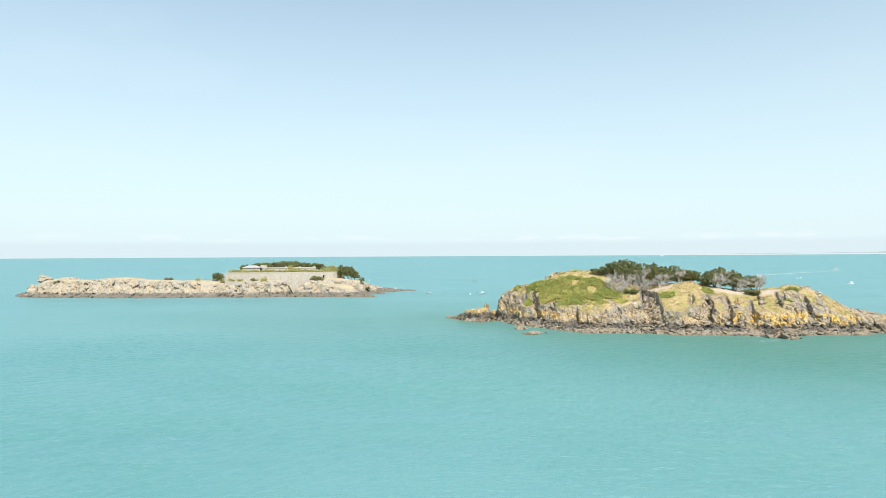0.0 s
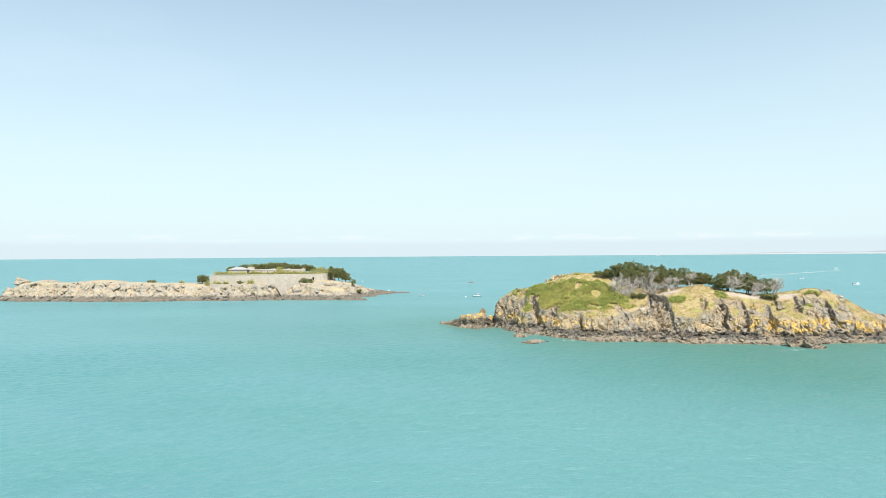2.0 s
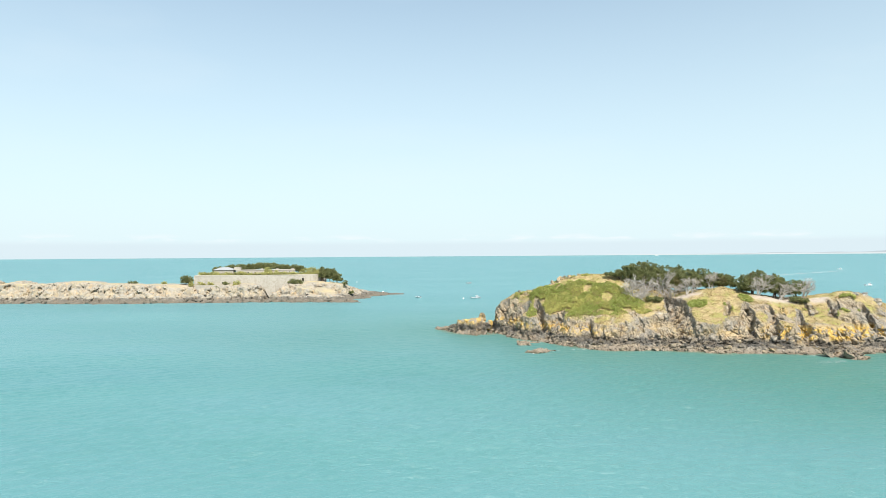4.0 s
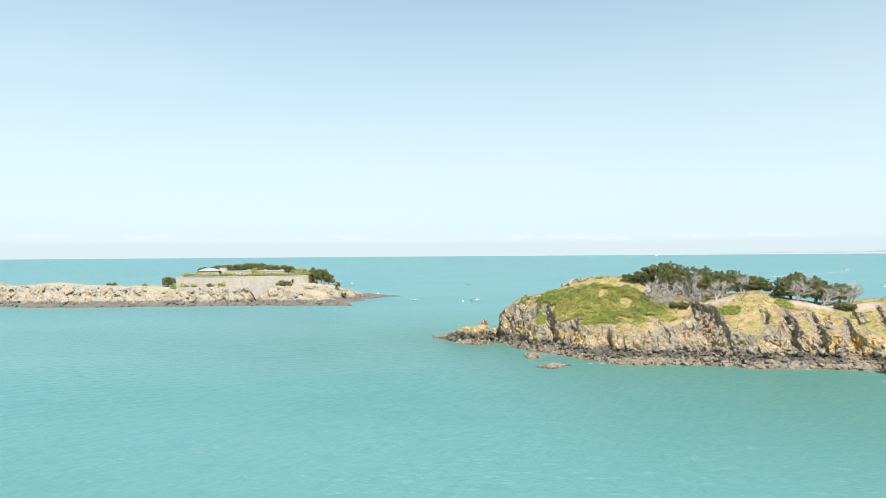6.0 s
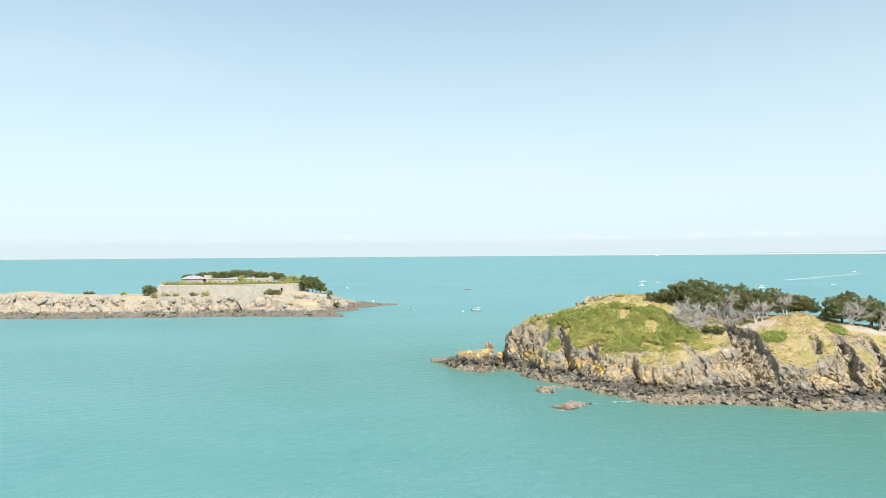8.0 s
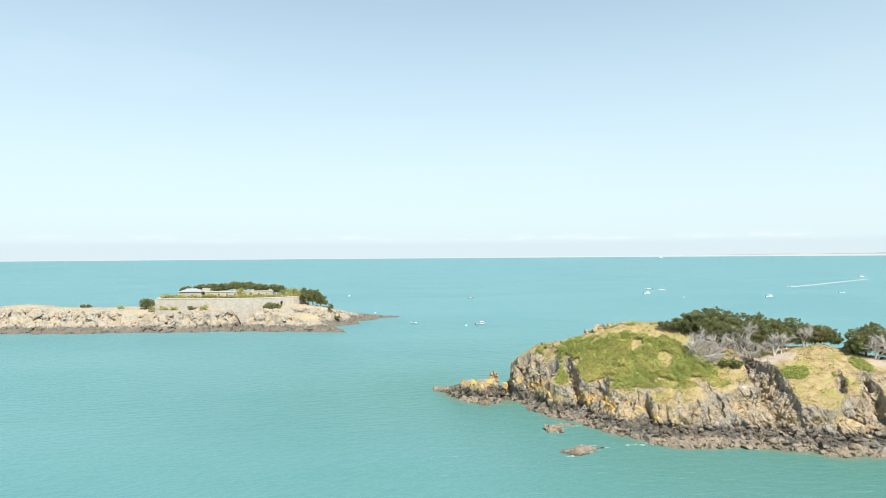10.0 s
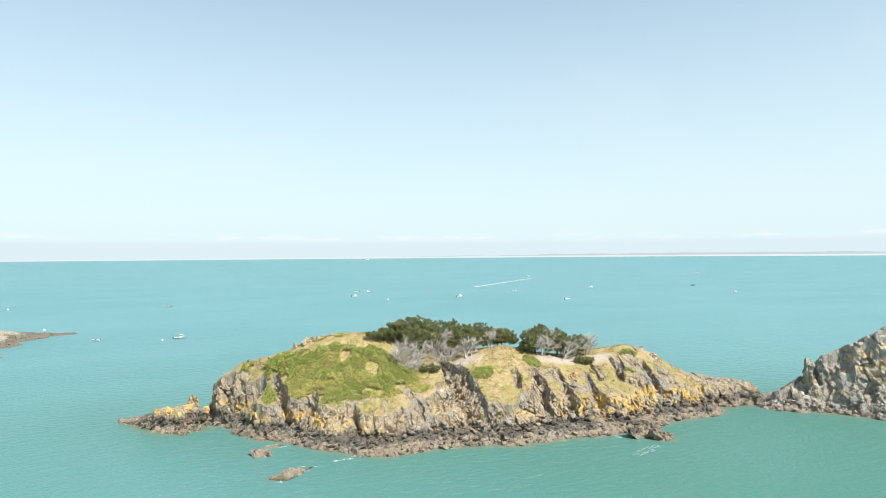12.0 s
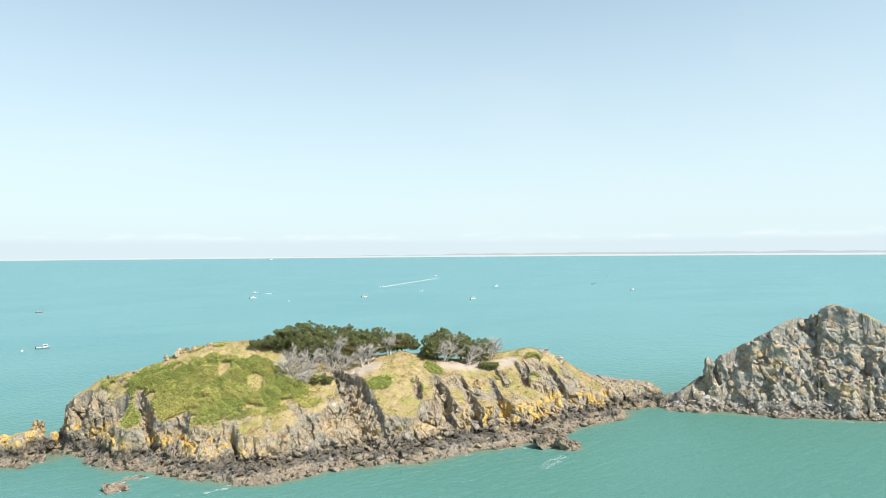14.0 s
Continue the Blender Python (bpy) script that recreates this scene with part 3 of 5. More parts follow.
# ---------------------------------------------------------------- near island
NEAR_OUTLINE = [(-2, 252), (1.7, 242.7), (3.5, 238), (6.5, 235), (11, 232.6), (13, 235.5), (16, 233.8), (18, 237), (20, 235.3), (21.6, 228.8), (22.7, 224.3), (25, 220),
                (28.6, 218.6), (31.7, 213.5), (34, 209.5), (37, 205.2), (41.2, 201.5), (44, 199.6), (49, 199.2), (55, 199.7), (60.2, 197.8), (65.4, 196.2), (70, 193.2),
                (76.3, 194), (84.6, 193), (89.3, 191.8), (94.4, 191.6), (95.4, 187.5), (97, 184.4), (99.4, 184.2), (101.6, 188), (102.6, 191.8), (107, 193.4), (115.4, 193.7),
                (123, 194), (127.5, 195), (130.3, 197.8), (137, 197), (143, 193), (148, 203), (138, 211), (126, 226), (108, 240), (85, 252), (60, 259), (35, 258), (18, 252), (8, 250)]
NEAR_KNOTS = [(0, 249, 0.8), (6, 241, 3.4), (10, 240, 4.4), (14, 244, 2.6), (18.8, 243, 9.0), (24, 243, 12.3), (28, 242, 13.4), (21, 236, 7.2), (31, 224, 7.2), (30, 235, 12.2),
              (33, 241, 14.7), (38.5, 239.5, 17.0), (46, 237.5, 19.0), (51, 235.5, 18.9), (42.5, 214, 7.1), (53, 213, 8.2), (62.5, 214.5, 9.4), (58, 224, 12), (57, 233, 18.0),
              (66, 228, 15), (69.5, 223, 11.8), (69.5, 205, 7.4), (72, 219, 12.8), (84, 224, 15), (91, 214, 12), (92, 204.5, 7), (102, 211.5, 10.6), (106, 213.5, 11.9),
              (112, 213.5, 13.6), (117.5, 213, 13.6), (122, 208.5, 9.0), (127.5, 204, 6.0), (131, 203.5, 5.6), (136, 203, 5.0), (143, 199, 4.0), (113, 201, 5.8), (40, 252, 10),
              (72, 247, 10), (100, 233, 9)]
# floor lines with height and half width; then how steeply the east and the west bank rise
GULLIES = [([(67.2, 224, 10.2, 0.2), (66.0, 219, 7.0, 0.3), (65.0, 212, 4.2, 0.4), (64.2, 206, 2.6, 0.7), (63.5, 200, 1.4, 1.2)], 1.3, 3.6),
           ([(29.8, 231.5, 8.4, 0.15), (30.0, 225, 4.8, 0.25), (30.6, 218, 1.8, 0.5), (31.6, 211.5, 0.2, 0.9)], 3.2, 2.2),
           ([(42.4, 213.4, 4.4, 0.1), (41.6, 207.0, 2.2, 0.25)], 9, 9),
           ([(39.4, 213.8, 5.0, 0.08), (38.7, 208, 2.4, 0.2)], 9, 9),
           ([(15.6, 252, 0.6, 1.0), (16.0, 242, 0.9, 1.2), (16.4, 233, -0.4, 1.0)], 3.8, 2.6),
           ([(85.0, 211, 9.4, 0.1), (83.0, 205, 5.0, 0.3), (81.6, 199.5, 2.4, 0.7)], 2.4, 1.5),
           ([(97.6, 209, 8.4, 0.1), (95.4, 203.5, 4.8, 0.3), (93.8, 197.5, 2.2, 0.7)], 2.6, 1.5),
           ([(90.6, 209.5, 8.6, 0.1), (88.6, 204, 5.2, 0.2), (87.0, 199, 2.4, 0.6)], 2.4, 1.7),
           ([(101.6, 212, 10.0, 0.1), (99.8, 206, 7.0, 0.2)], 4.5, 1.4),
           ([(107.6, 211.5, 10.6, 0.1), (105.4, 204.5, 6.2, 0.3)], 3.0, 1.3),
           ([(81.0, 214, 11.6, 0.1), (77.6, 206.5, 7.4, 0.3)], 2.2, 1.3),
           ([(114.4, 206.5, 7.2, 0.1), (113.2, 201, 3.8, 0.3)], 4.0, 1.6)]


def near_stony(x, y):
    """Where ribs of rock break through the turf."""
    east_face = np.clip((x - 81) / 3, 0, 1) * np.clip((123 - x) / 4, 0, 1) * np.clip((213.5 - y) / 4, 0, 1)
    west_end = np.clip((27 - x) / 4, 0, 1) * np.clip((241.5 - y) / 3, 0, 1)
    brow = np.clip((216.4 - y) / 2.5, 0, 1) * np.clip((x - 36) / 3, 0, 1) * np.clip((64 - x) / 3, 0, 1) * 0.8
    crest = np.exp(-(((x - 118) / 2.4) ** 2 + ((y - 213.5) / 1.8) ** 2))
    ribs = np.clip(0.62 + 3.4 * fbm(pts(x / 3.4, y / 5.0), 401, 3), 0, 1)
    neck = np.clip((x - 124) / 3, 0, 1)
    return np.clip(np.maximum.reduce([east_face * ribs * 1.3, neck, west_end * (0.3 + ribs), brow * ribs, crest]), 0, 1)


near = Terrain(NEAR_OUTLINE, NEAR_KNOTS, 0.21, (([10, 24, 34, 42, 50, 62, 78, 100, 115, 130, 140], [1.5, 1.6, 2.6, 5.0, 5.5, 5.0, 4.5, 5.0, 5.0, 3.0, 2.0]), 2.3),
               ([18, 28, 38, 46, 60, 66, 80, 92, 130], [1.6, 1.7, 1.6, 1.15, 1.1, 1.3, 1.4, 1.6, 2.0]),
               GULLIES, 3, stony=near_stony)
NEAR_CELLS = (Cells(1, (2.6, 2.8, 3.8), (12, 16, 25)), Cells(2, (1.0, 1.2, 1.3), (24, 10, 40)), Cells(3, (1.5, 1.0, 0.7), (12, 24, 35)))


def near_lichen(P, N):
    x, y, z = P.T
    east = np.clip((x - 82) / 6, 0, 1) * np.clip((y - 190) / 3, 0, 1) * np.clip(1 - abs(z - 4.2) / 2.4, 0, 1) * 1.7 * np.clip((128 - x) / 2, 0, 1)
    west = np.clip((48 - x) / 6, 0, 1) * np.clip(1 - abs(z - 4.2) / 1.9, 0, 1) * 0.9
    return np.clip(np.maximum(np.maximum(east, west), 0.3 * np.clip(1 - abs(z - 4.5) / 2.0, 0, 1)), 0, 1)


def near_bare(P):
    x, y, z = P.T
    a = np.exp(-(((x - 71.5) / 5.0) ** 2 + ((y - 221) / 3.0) ** 2) ** 2)
    b = np.exp(-(((x - 95.0) / 8.0) ** 2 + ((y - 215.5) / 3.0) ** 2) ** 2)
    c = np.exp(-(((x - 106) / 3.0) ** 2 + ((y - 213.5) / 2.0) ** 2) ** 2)
    return np.clip(a + b + c, 0, 1)


near_island = tagged(new("rocky_island", near.mesh("rocky_island", ROCK, near_lichen, near_bare, NEAR_CELLS, (1.0, 0.55, 0.8), cracks=(0.75, 0.9, 0.7))),
                     "rocky tidal island with fissured tan cliffs, orange lichen and dry turf", "island")

# ---------------------------------------------------------------- eastern rock
EAST_OUTLINE = [(139, 194), (141.5, 189.5), (149, 179), (156, 170.8), (164, 161.8), (170, 157), (182, 150), (196, 148), (205, 158), (199, 175), (186, 190),
                (168, 199), (152, 202), (143, 200)]
EAST_KNOTS = [(142, 194, 3.6), (147, 190.5, 7.0), (150, 189, 11.4), (154, 185, 14.6), (156.5, 181.5, 17.3), (161, 178, 20.7), (166, 175.5, 22.6), (173, 172, 24.6), (178, 168, 21.8),
              (182, 164, 18.2), (190, 157, 12), (165, 190, 11), (180, 184, 14), (152, 195, 4), (197, 165, 9)]
EAST_GULLIES = [([(155.5, 185.5, 13.2, 0.3), (150.5, 180.5, 3, 0.4)], 4.0, 2.6), ([(151.6, 190, 9, 0.25), (147.5, 184.5, 2.4, 0.3)], 5, 5),
                ([(167, 173, 14, 0.2), (160.5, 170.5, 3.5, 0.4)], 3.4, 1.6)]


def east_stony(x, y):
    return np.clip(0.75 - 5.0 * fbm(pts(x / 4.5, y / 4.5), 811, 3), 0, 1)


east = Terrain(EAST_OUTLINE, EAST_KNOTS, 0.24, (([0, 1], [2.4, 2.4]), 2.2), ([0], [1.9]), EAST_GULLIES, 107, 3.0, 0.7, east_stony)
EAST_CELLS = (Cells(5, (3.4, 3.4, 4.8), (12, 18, 35)), Cells(6, (1.4, 1.4, 1.4), (40, 10, 20)), Cells(7, (2.0, 1.2, 0.8), (20, 30, 60)))


def east_lichen(P, N):
    x, y, z = P.T
    ledge = np.exp(-(((x - 157) / 2.2) ** 2 + ((z - 12) / 3.6) ** 2) ** 2) + np.exp(-(((x - 167) / 4.5) ** 2 + ((z - 6.2) / 1.3) ** 2) ** 2)
    return np.clip(0.9 * ledge + 0.3 * np.clip(1 - abs(z - 4.5) / 2.5, 0, 1) + 1.0 * np.clip((N[:, 2] - 0.35) / 0.3, 0, 1) * np.clip((z - 3) / 3, 0, 1), 0, 1)


east_rock = tagged(new("crag", east.mesh("crag", ROCK_EAST, east_lichen, lambda P: np.zeros(len(P)), EAST_CELLS, (1.2, 0.62, 0.7), 2.2, 0.6, (0.6, 0.8, 0.6))),
                   "tall craggy grey sea stack with ochre lichen ledges", "rock island")

# ---------------------------------------------------------------- fort island
FORT_OUTLINE = [(-281, 400), (-272, 387), (-245, 379), (-215, 375), (-182, 373), (-150, 375), (-125, 377), (-101, 378), (-80, 378), (-62, 375), (-46, 374), (-52, 384),
                (-58, 396), (-53, 401), (-47, 408), (-45, 425), (-36, 441), (-27, 445), (-28, 449), (-44, 450), (-60, 440), (-75, 442), (-100, 446), (-140, 448), (-165, 432), (-200, 424), (-240, 424), (-268, 418)]
FORT_KNOTS = [(-274, 402, 6), (-263, 403, 9.5), (-250, 405, 12.1), (-240, 405, 10), (-231, 405, 9.2), (-222, 405, 11), (-210, 404, 11.6), (-200, 404, 11), (-190, 404, 9.8),
              (-165, 402, 9.6), (-150, 398, 9.2), (-145, 392, 7), (-125, 396, 9.3), (-108, 395, 9.4), (-90, 398, 9.4), (-78, 404, 9.8), (-70, 410, 10), (-60, 408, 8.5), (-52, 405, 5),
              (-50, 415, 5), (-45, 432, 1.8), (-33, 446, 0.7), (-62, 392, 4.5), (-50, 382, 1.4), (-120, 420, 10), (-90, 430, 10), (-150, 425, 8), (-220, 416, 8)]


def fort_stony(x, y):
    return np.clip(0.75 + 1.6 * fbm(pts(x / 8, y / 8), 611, 3), 0, 1)


fort_land = Terrain(FORT_OUTLINE, FORT_KNOTS, 0.6, (([0, 1], [4.5, 4.5]), 2.4), ([0], [0.85]), [([(-100, 406, 1.5, 1.6), (-100.3, 376, 0.2, 1.2)], 1.7, 1.7)], 211, 4.0, 0.2, fort_stony)
FORT_CELLS = (Cells(8, (5.0, 5.0, 5.5), (15, 25, 35)), Cells(9, (2.1, 2.1, 2.2), (40, 10, 20)), Cells(10, (4.0, 3.0, 1.4), (10, 20, 60)))
fort_island = tagged(new("fort_island", fort_land.mesh("fort_island", ROCK_FORT, lambda P, N: 0.35 * np.clip(1 - abs(P[:, 2] - 5) / 3, 0, 1), lambda P: np.full(len(P), 0.35), FORT_CELLS, (2.0, 1.2, 0.9), 3.4, 1.2)),
                     "long pale rock island with a dark tidal band", "island")

# ---------------------------------------------------------------- sea
def sea_z(x, y):
    """Flat near by; far out the sheet follows the line of sight to the horizon."""
    r = np.hypot(np.asarray(x) - 30, np.asarray(y) - 100)
    w = np.clip((r - 1500) / 1800, 0, 1)
    return w * w * (3 - 2 * w) * (31 - 0.0026 * r)


def build_sea():
    def line(lo, hi, step, a, b):
        low, high = lo - np.geomspace(step, lo - a, 64), hi + np.geomspace(step, b - hi, 64)
        return np.concatenate([low[::-1], np.arange(lo, hi + step / 2, step), high])
    gx, gy = line(-140.0, 180.0, 0.42, -3300.0, 3360.0), line(58.0, 216.0, 0.42, -3200.0, 3300.0)
    X, Y = (g.ravel() for g in np.meshgrid(gx, gy))
    nx, ny = len(gx), len(gy)
    inner = np.clip(np.minimum.reduce([(X + 140) / 40, (180 - X) / 30, (Y - 58) / 15, (216 - Y) / 60]), 0, 1)
    d = np.maximum(signed(X, Y, NEAR_OUTLINE), signed(X, Y, EAST_OUTLINE))
    calm = 0.45 + 0.55 * np.clip(-d / 45, 0, 1)
    rng = np.random.default_rng(8)
    wave = np.zeros(len(X))
    gust = 1 + 1.2 * fbm(pts(X / 40, Y / 40), 91, 2)
    for _ in range(44):
        lam = 1.25 * (4.4 / 1.25) ** rng.random()
        a = radians(rng.normal(118, 19))
        k = 2 * math.pi / lam
        phase = k * (X * math.cos(a) + Y * math.sin(a)) + rng.uniform(0, 6.28) + 1.2 * np.sin(rng.uniform(0.02, 0.05) * X + rng.uniform(0, 6)) + 1.2 * np.sin(rng.uniform(0.02, 0.05) * Y + rng.uniform(0, 6))
        s = np.sin(phase)
        wave += WAVE * lam ** 0.6 * (s + 0.4 * s * s)
    Z = sea_z(X, Y) + wave * inner * calm * gust
    i, j = (q.ravel() for q in np.meshgrid(np.arange(nx - 1), np.arange(ny - 1)))
    F = np.stack([j * nx + i, j * nx + i + 1, (j + 1) * nx + i + 1, (j + 1) * nx + i], 1)
    cove = np.exp(-(((X - 140) / 45) ** 2 + ((Y - 160) / 40) ** 2))
    shoal = np.clip(np.exp(np.minimum(d, 0) / 55) * 0.8 + 0.7 * cove + 0.45 * np.exp(-(((X - 80) / 50) ** 2 + ((Y - 150) / 45) ** 2)), 0, 1)
    edge = np.exp(np.minimum(d, 0) / 3.2)
    me = mesh_np("sea", np.stack([X, Y, Z], 1), F, SEA, {"shoal": shoal, "edge": edge, "open": 1 - 0.2 * inner}, True)
    return tagged(new("water", me), "rippled turquoise sea reaching the horizon", "sea", kind="structure")


build_sea()


def far_strip(name, mat, label, r, z0, lo, hi, height):
    """A glowing strip of far shore, haze painted in, between two bearings (degrees east of north)."""
    V, F = [], []
    n = 240
    for i in range(n + 1):
        a = radians(lo + (hi - lo) * i / n)
        for z in (z0, z0 + height(lo + (hi - lo) * i / n)):
            V.append((60 + r * math.sin(a), 205 + r * math.cos(a), z))
    for i in range(n):
        F.append((2 * i, 2 * i + 2, 2 * i + 3, 2 * i + 1))
    return tagged(new(name, mesh_np(name, V, F, mat)), label, "distant coast", kind="structure")


# both strips glow so the shore looks washed out by haze
far_strip("backdrop", COAST_HAZE, "low coast strip glowing blue-grey, haze painted into its colour", 4840, 14, 8, 100,
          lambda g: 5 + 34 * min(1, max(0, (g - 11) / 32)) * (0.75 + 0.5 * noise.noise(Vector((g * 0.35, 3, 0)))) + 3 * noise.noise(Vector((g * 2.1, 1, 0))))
far_strip("backdrop", SHORE_HAZE, "thin glowing strip on the horizon for shoreline and bright haze", 4820, 15, -70, 100,
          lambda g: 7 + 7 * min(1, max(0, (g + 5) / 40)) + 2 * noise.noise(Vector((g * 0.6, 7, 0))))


# ---------------------------------------------------------------- trees
def crown_mesh(pads, density, leaf, seed, mat):
    """A crown over flattened pads: dense shaded clumps within, and rising plumes of needles all over the outside."""
    rng = np.random.default_rng(seed)
    inner, outer = [], []
    for (x, y, z, rx, ry, rz) in pads:
        size = rx * ry + rx * rz + ry * rz
        for _ in range(max(4, int(1.1 * size))):
            u = rng.normal(size=3)
            u *= rng.uniform(0.3, 0.9) / np.abs(u).max()
            u[:2] *= 0.8
            m = int(density * 0.5)
            v = rng.normal(size=(m, 3))
            v *= (rng.uniform(0.4, 1.0, m) / np.linalg.norm(v, axis=1))[:, None]
            inner.append(np.array((x + rx * u[0], y + ry * u[1], z + rz * u[2])) + v * (0.9, 0.9, 0.6))
        for _ in range(max(10, int(3.0 * size))):
            u = rng.normal(size=3)
            u /= np.linalg.norm(u)
            if u[2] < 0:
                u[:2] *= 0.92 / (np.hypot(u[0], u[1]) + 0.08)
            k = rng.uniform(0.72, 1.06)
            c = np.array((x + rx * u[0] * k, y + ry * u[1] * k, z + rz * u[2] * k))
            way = np.array((0.55 * u[0] + 0.12, 0.55 * u[1], 0.35 + 0.6 * max(0, u[2]))) + rng.normal(size=3) * 0.18
            way /= np.linalg.norm(way)
            m = max(6, int(density * 0.26))
            t = rng.random(m)
            r = rng.uniform(0.3, 0.55) * (1.05 - 0.85 * t)
            v = rng.normal(size=(m, 3))
            v *= (r / np.linalg.norm(v, axis=1))[:, None]
            outer.append(c + way * (t * rng.uniform(0.4, 0.9))[:, None] + v)
    V1, F1 = leaf_quads(np.concatenate(inner), leaf * 1.25, rng, 0.3, 2, 0.75, 0.4)
    V2, F2 = leaf_quads(np.concatenate(outer), leaf * 1.25, rng, 0.75, 2, 0.95, 0.17)
    return mesh_np("crown", np.concatenate([V1, V2]), np.concatenate([F1, F2 + len(V1)]), mat)


def limb_mesh(base, tips, radius, seed, mat, sway=0.5):
    """A trunk that forks to the tips, each limb bent in three steps."""
    rnd = random.Random(seed)
    V, F = [], []
    base = np.array(base, float)
    fork = base + np.array((rnd.uniform(-0.4, 0.4), rnd.uniform(-0.3, 0.3), 0.35 * (max(t[2] for t in tips) - base[2])))
    tube(V, F, base - (0, 0, 0.5), base + (fork - base) * 0.4, radius * 1.25, radius, 7)
    tube(V, F, base + (fork - base) * 0.4, fork, radius, radius * 0.8, 7)
    for t in tips:
        a, r = fork.copy(), radius * 0.62
        for k in (0.35, 0.7, 1.0):
            b = fork + (np.array(t) - fork) * k + np.array([rnd.uniform(-sway, sway) * (1 - k) for _ in range(3)])
            tube(V, F, a, b, r, r * 0.62, 6)
            a, r = b, r * 0.62
        for _ in range(4):
            b = a + np.array((rnd.uniform(-1.2, 1.2), rnd.uniform(-1.2, 1.2), rnd.uniform(0.0, 0.8)))
            tube(V, F, a, b, r * 0.8, r * 0.25, 4)
    return mesh_np("trunk", V, F, mat)


def pine(land, x, y, pads, seed, label, radius=0.22, density=280, leaf=0.23, mat=None, deep=8.6, group="windswept pines", category="pine tree"):
    """pads: offsets from (x, y), the height above the sea, and the half widths."""
    tree = new("pine_tree")
    z = float(land.at(x, y))
    tree.location = (x, y, z)
    local = []
    for dx, dy, pz, rx, ry, rz in pads:
        top, low = pz + rz - z, max(0.7, pz + rz - z - deep)
        local.append((dx, dy, (top + low) / 2, rx, ry, (top - low) / 2 - 0.3))
    part("crown", crown_mesh(local, density, leaf, seed, mat or PINE), None, tree)
    part("trunk", limb_mesh((0, 0, 0), [(p[0], p[1], p[2]) for p in local], radius, seed, BARK), None, tree)
    return tagged(tree, label, category, group)


def dead_tree(land, x, y, height, spread, seed, label, lean=0.0, twigs=1.0, z=None):
    """A bare silver tree: several stems that fork four times into wind-combed sprays."""
    rnd = random.Random(seed)
    V, F = [], []

    def grow(a, way, length, r, depth):
        b = a
        for _ in range(2):
            way = way + np.array([rnd.uniform(-0.24, 0.24) for _ in range(3)])
            way = way / np.linalg.norm(way)
            c = b + way * length / 2
            tube(V, F, b, c, r, r * 0.86, 5 if depth < 2 else 3)
            b, r = c, r * 0.86
        if depth >= 4:
            return
        for _ in range(3 if depth < 3 else int(round(rnd.uniform(4, 6.5) * twigs))):
            w = way * 0.95 + np.array((rnd.gauss(0.05, 0.6) * spread / height * 1.6, rnd.gauss(-0.05, 0.55), rnd.gauss(0.16, 0.42)))
            grow(a + (b - a) * rnd.uniform(0.3, 1.0), w / np.linalg.norm(w), length * rnd.uniform(0.58, 0.82), r * 0.8, depth + 1)

    for k in range(4):
        w = np.array((lean + rnd.uniform(-0.75, 0.75) * spread / height, rnd.uniform(-0.6, 0.3), 1.0))
        grow(np.array((rnd.uniform(-0.8, 0.8), rnd.uniform(-0.4, 0.4), -0.3)), w / np.linalg.norm(w), height * 0.38, 0.17, 0)
    tree = new("dead_tree")
    tree.location = (x, y, float(land.at(x, y)) if z is None else z)
    part("bare_crown", mesh_np("bare_crown", V, F, DEADWOOD), None, tree)
    return tagged(tree, label, "dead tree", "dead silver trees")


DARK = "dark green windswept pine with a dense flat-topped crown"
pine(near, 55.5, 231.5, [(-1.8, 0, 18.3, 2.6, 2.4, 1.0), (1.4, -0.4, 18.9, 3.0, 2.6, 1.2)], 1, "low dark green pine bent over dry grass on the ridge")
pine(near, 62, 230, [(-2.6, 0, 20.0, 3.6, 3.0, 1.7), (1.2, 0.4, 21.0, 4.2, 3.4, 1.6), (0, -2.2, 18.6, 4.2, 2.4, 1.5), (4.2, -0.5, 19.4, 3.2, 2.6, 1.6)], 2,
     "largest dark green pine with a dense domed crown", 0.3)
pine(near, 70, 229.5, [(-1.2, 0, 19.8, 3.4, 2.8, 1.4), (2.2, 0, 19.7, 3.2, 2.6, 1.5), (0.5, -1.9, 17.8, 3.2, 2.0, 1.3)], 3, DARK)
pine(near, 77, 228.5, [(-1.6, 0, 19.0, 3.2, 2.6, 1.2), (2.1, 0, 18.9, 3.2, 2.6, 1.4), (0, -1.6, 17.4, 3.0, 1.8, 0.9), (3.6, -1.0, 16.4, 2.4, 1.8, 0.8), (-3.2, -1.0, 16.6, 2.4, 1.8, 0.8)], 4, DARK)
pine(near, 84, 227, [(-1.4, 0, 17.8, 3.0, 2.4, 1.4), (1.6, -0.2, 17.1, 2.4, 2.2, 1.5), (3.0, -0.8, 15.6, 2.2, 1.8, 0.8), (-3.2, -0.8, 16.0, 2.4, 1.8, 0.8)], 5, "olive-brown pine thinning at its edge of the grove")
pine(near, 91, 220.5, [(-1.6, 0, 17.7, 2.6, 2.2, 1.4), (1.4, 0, 18.7, 2.9, 2.4, 1.2), (-2.6, -0.6, 15.4, 2.2, 1.8, 0.8), (3.0, -0.6, 16.0, 2.4, 1.8, 0.8)], 6, "dark green pine over grey dead lower branches")
pine(near, 97, 219.5, [(-1.2, 0, 17.8, 2.8, 2.2, 1.1), (1.6, 0, 16.4, 2.6, 2.0, 1.2), (3.2, -0.6, 15.0, 2.2, 1.8, 0.8)], 7, DARK)
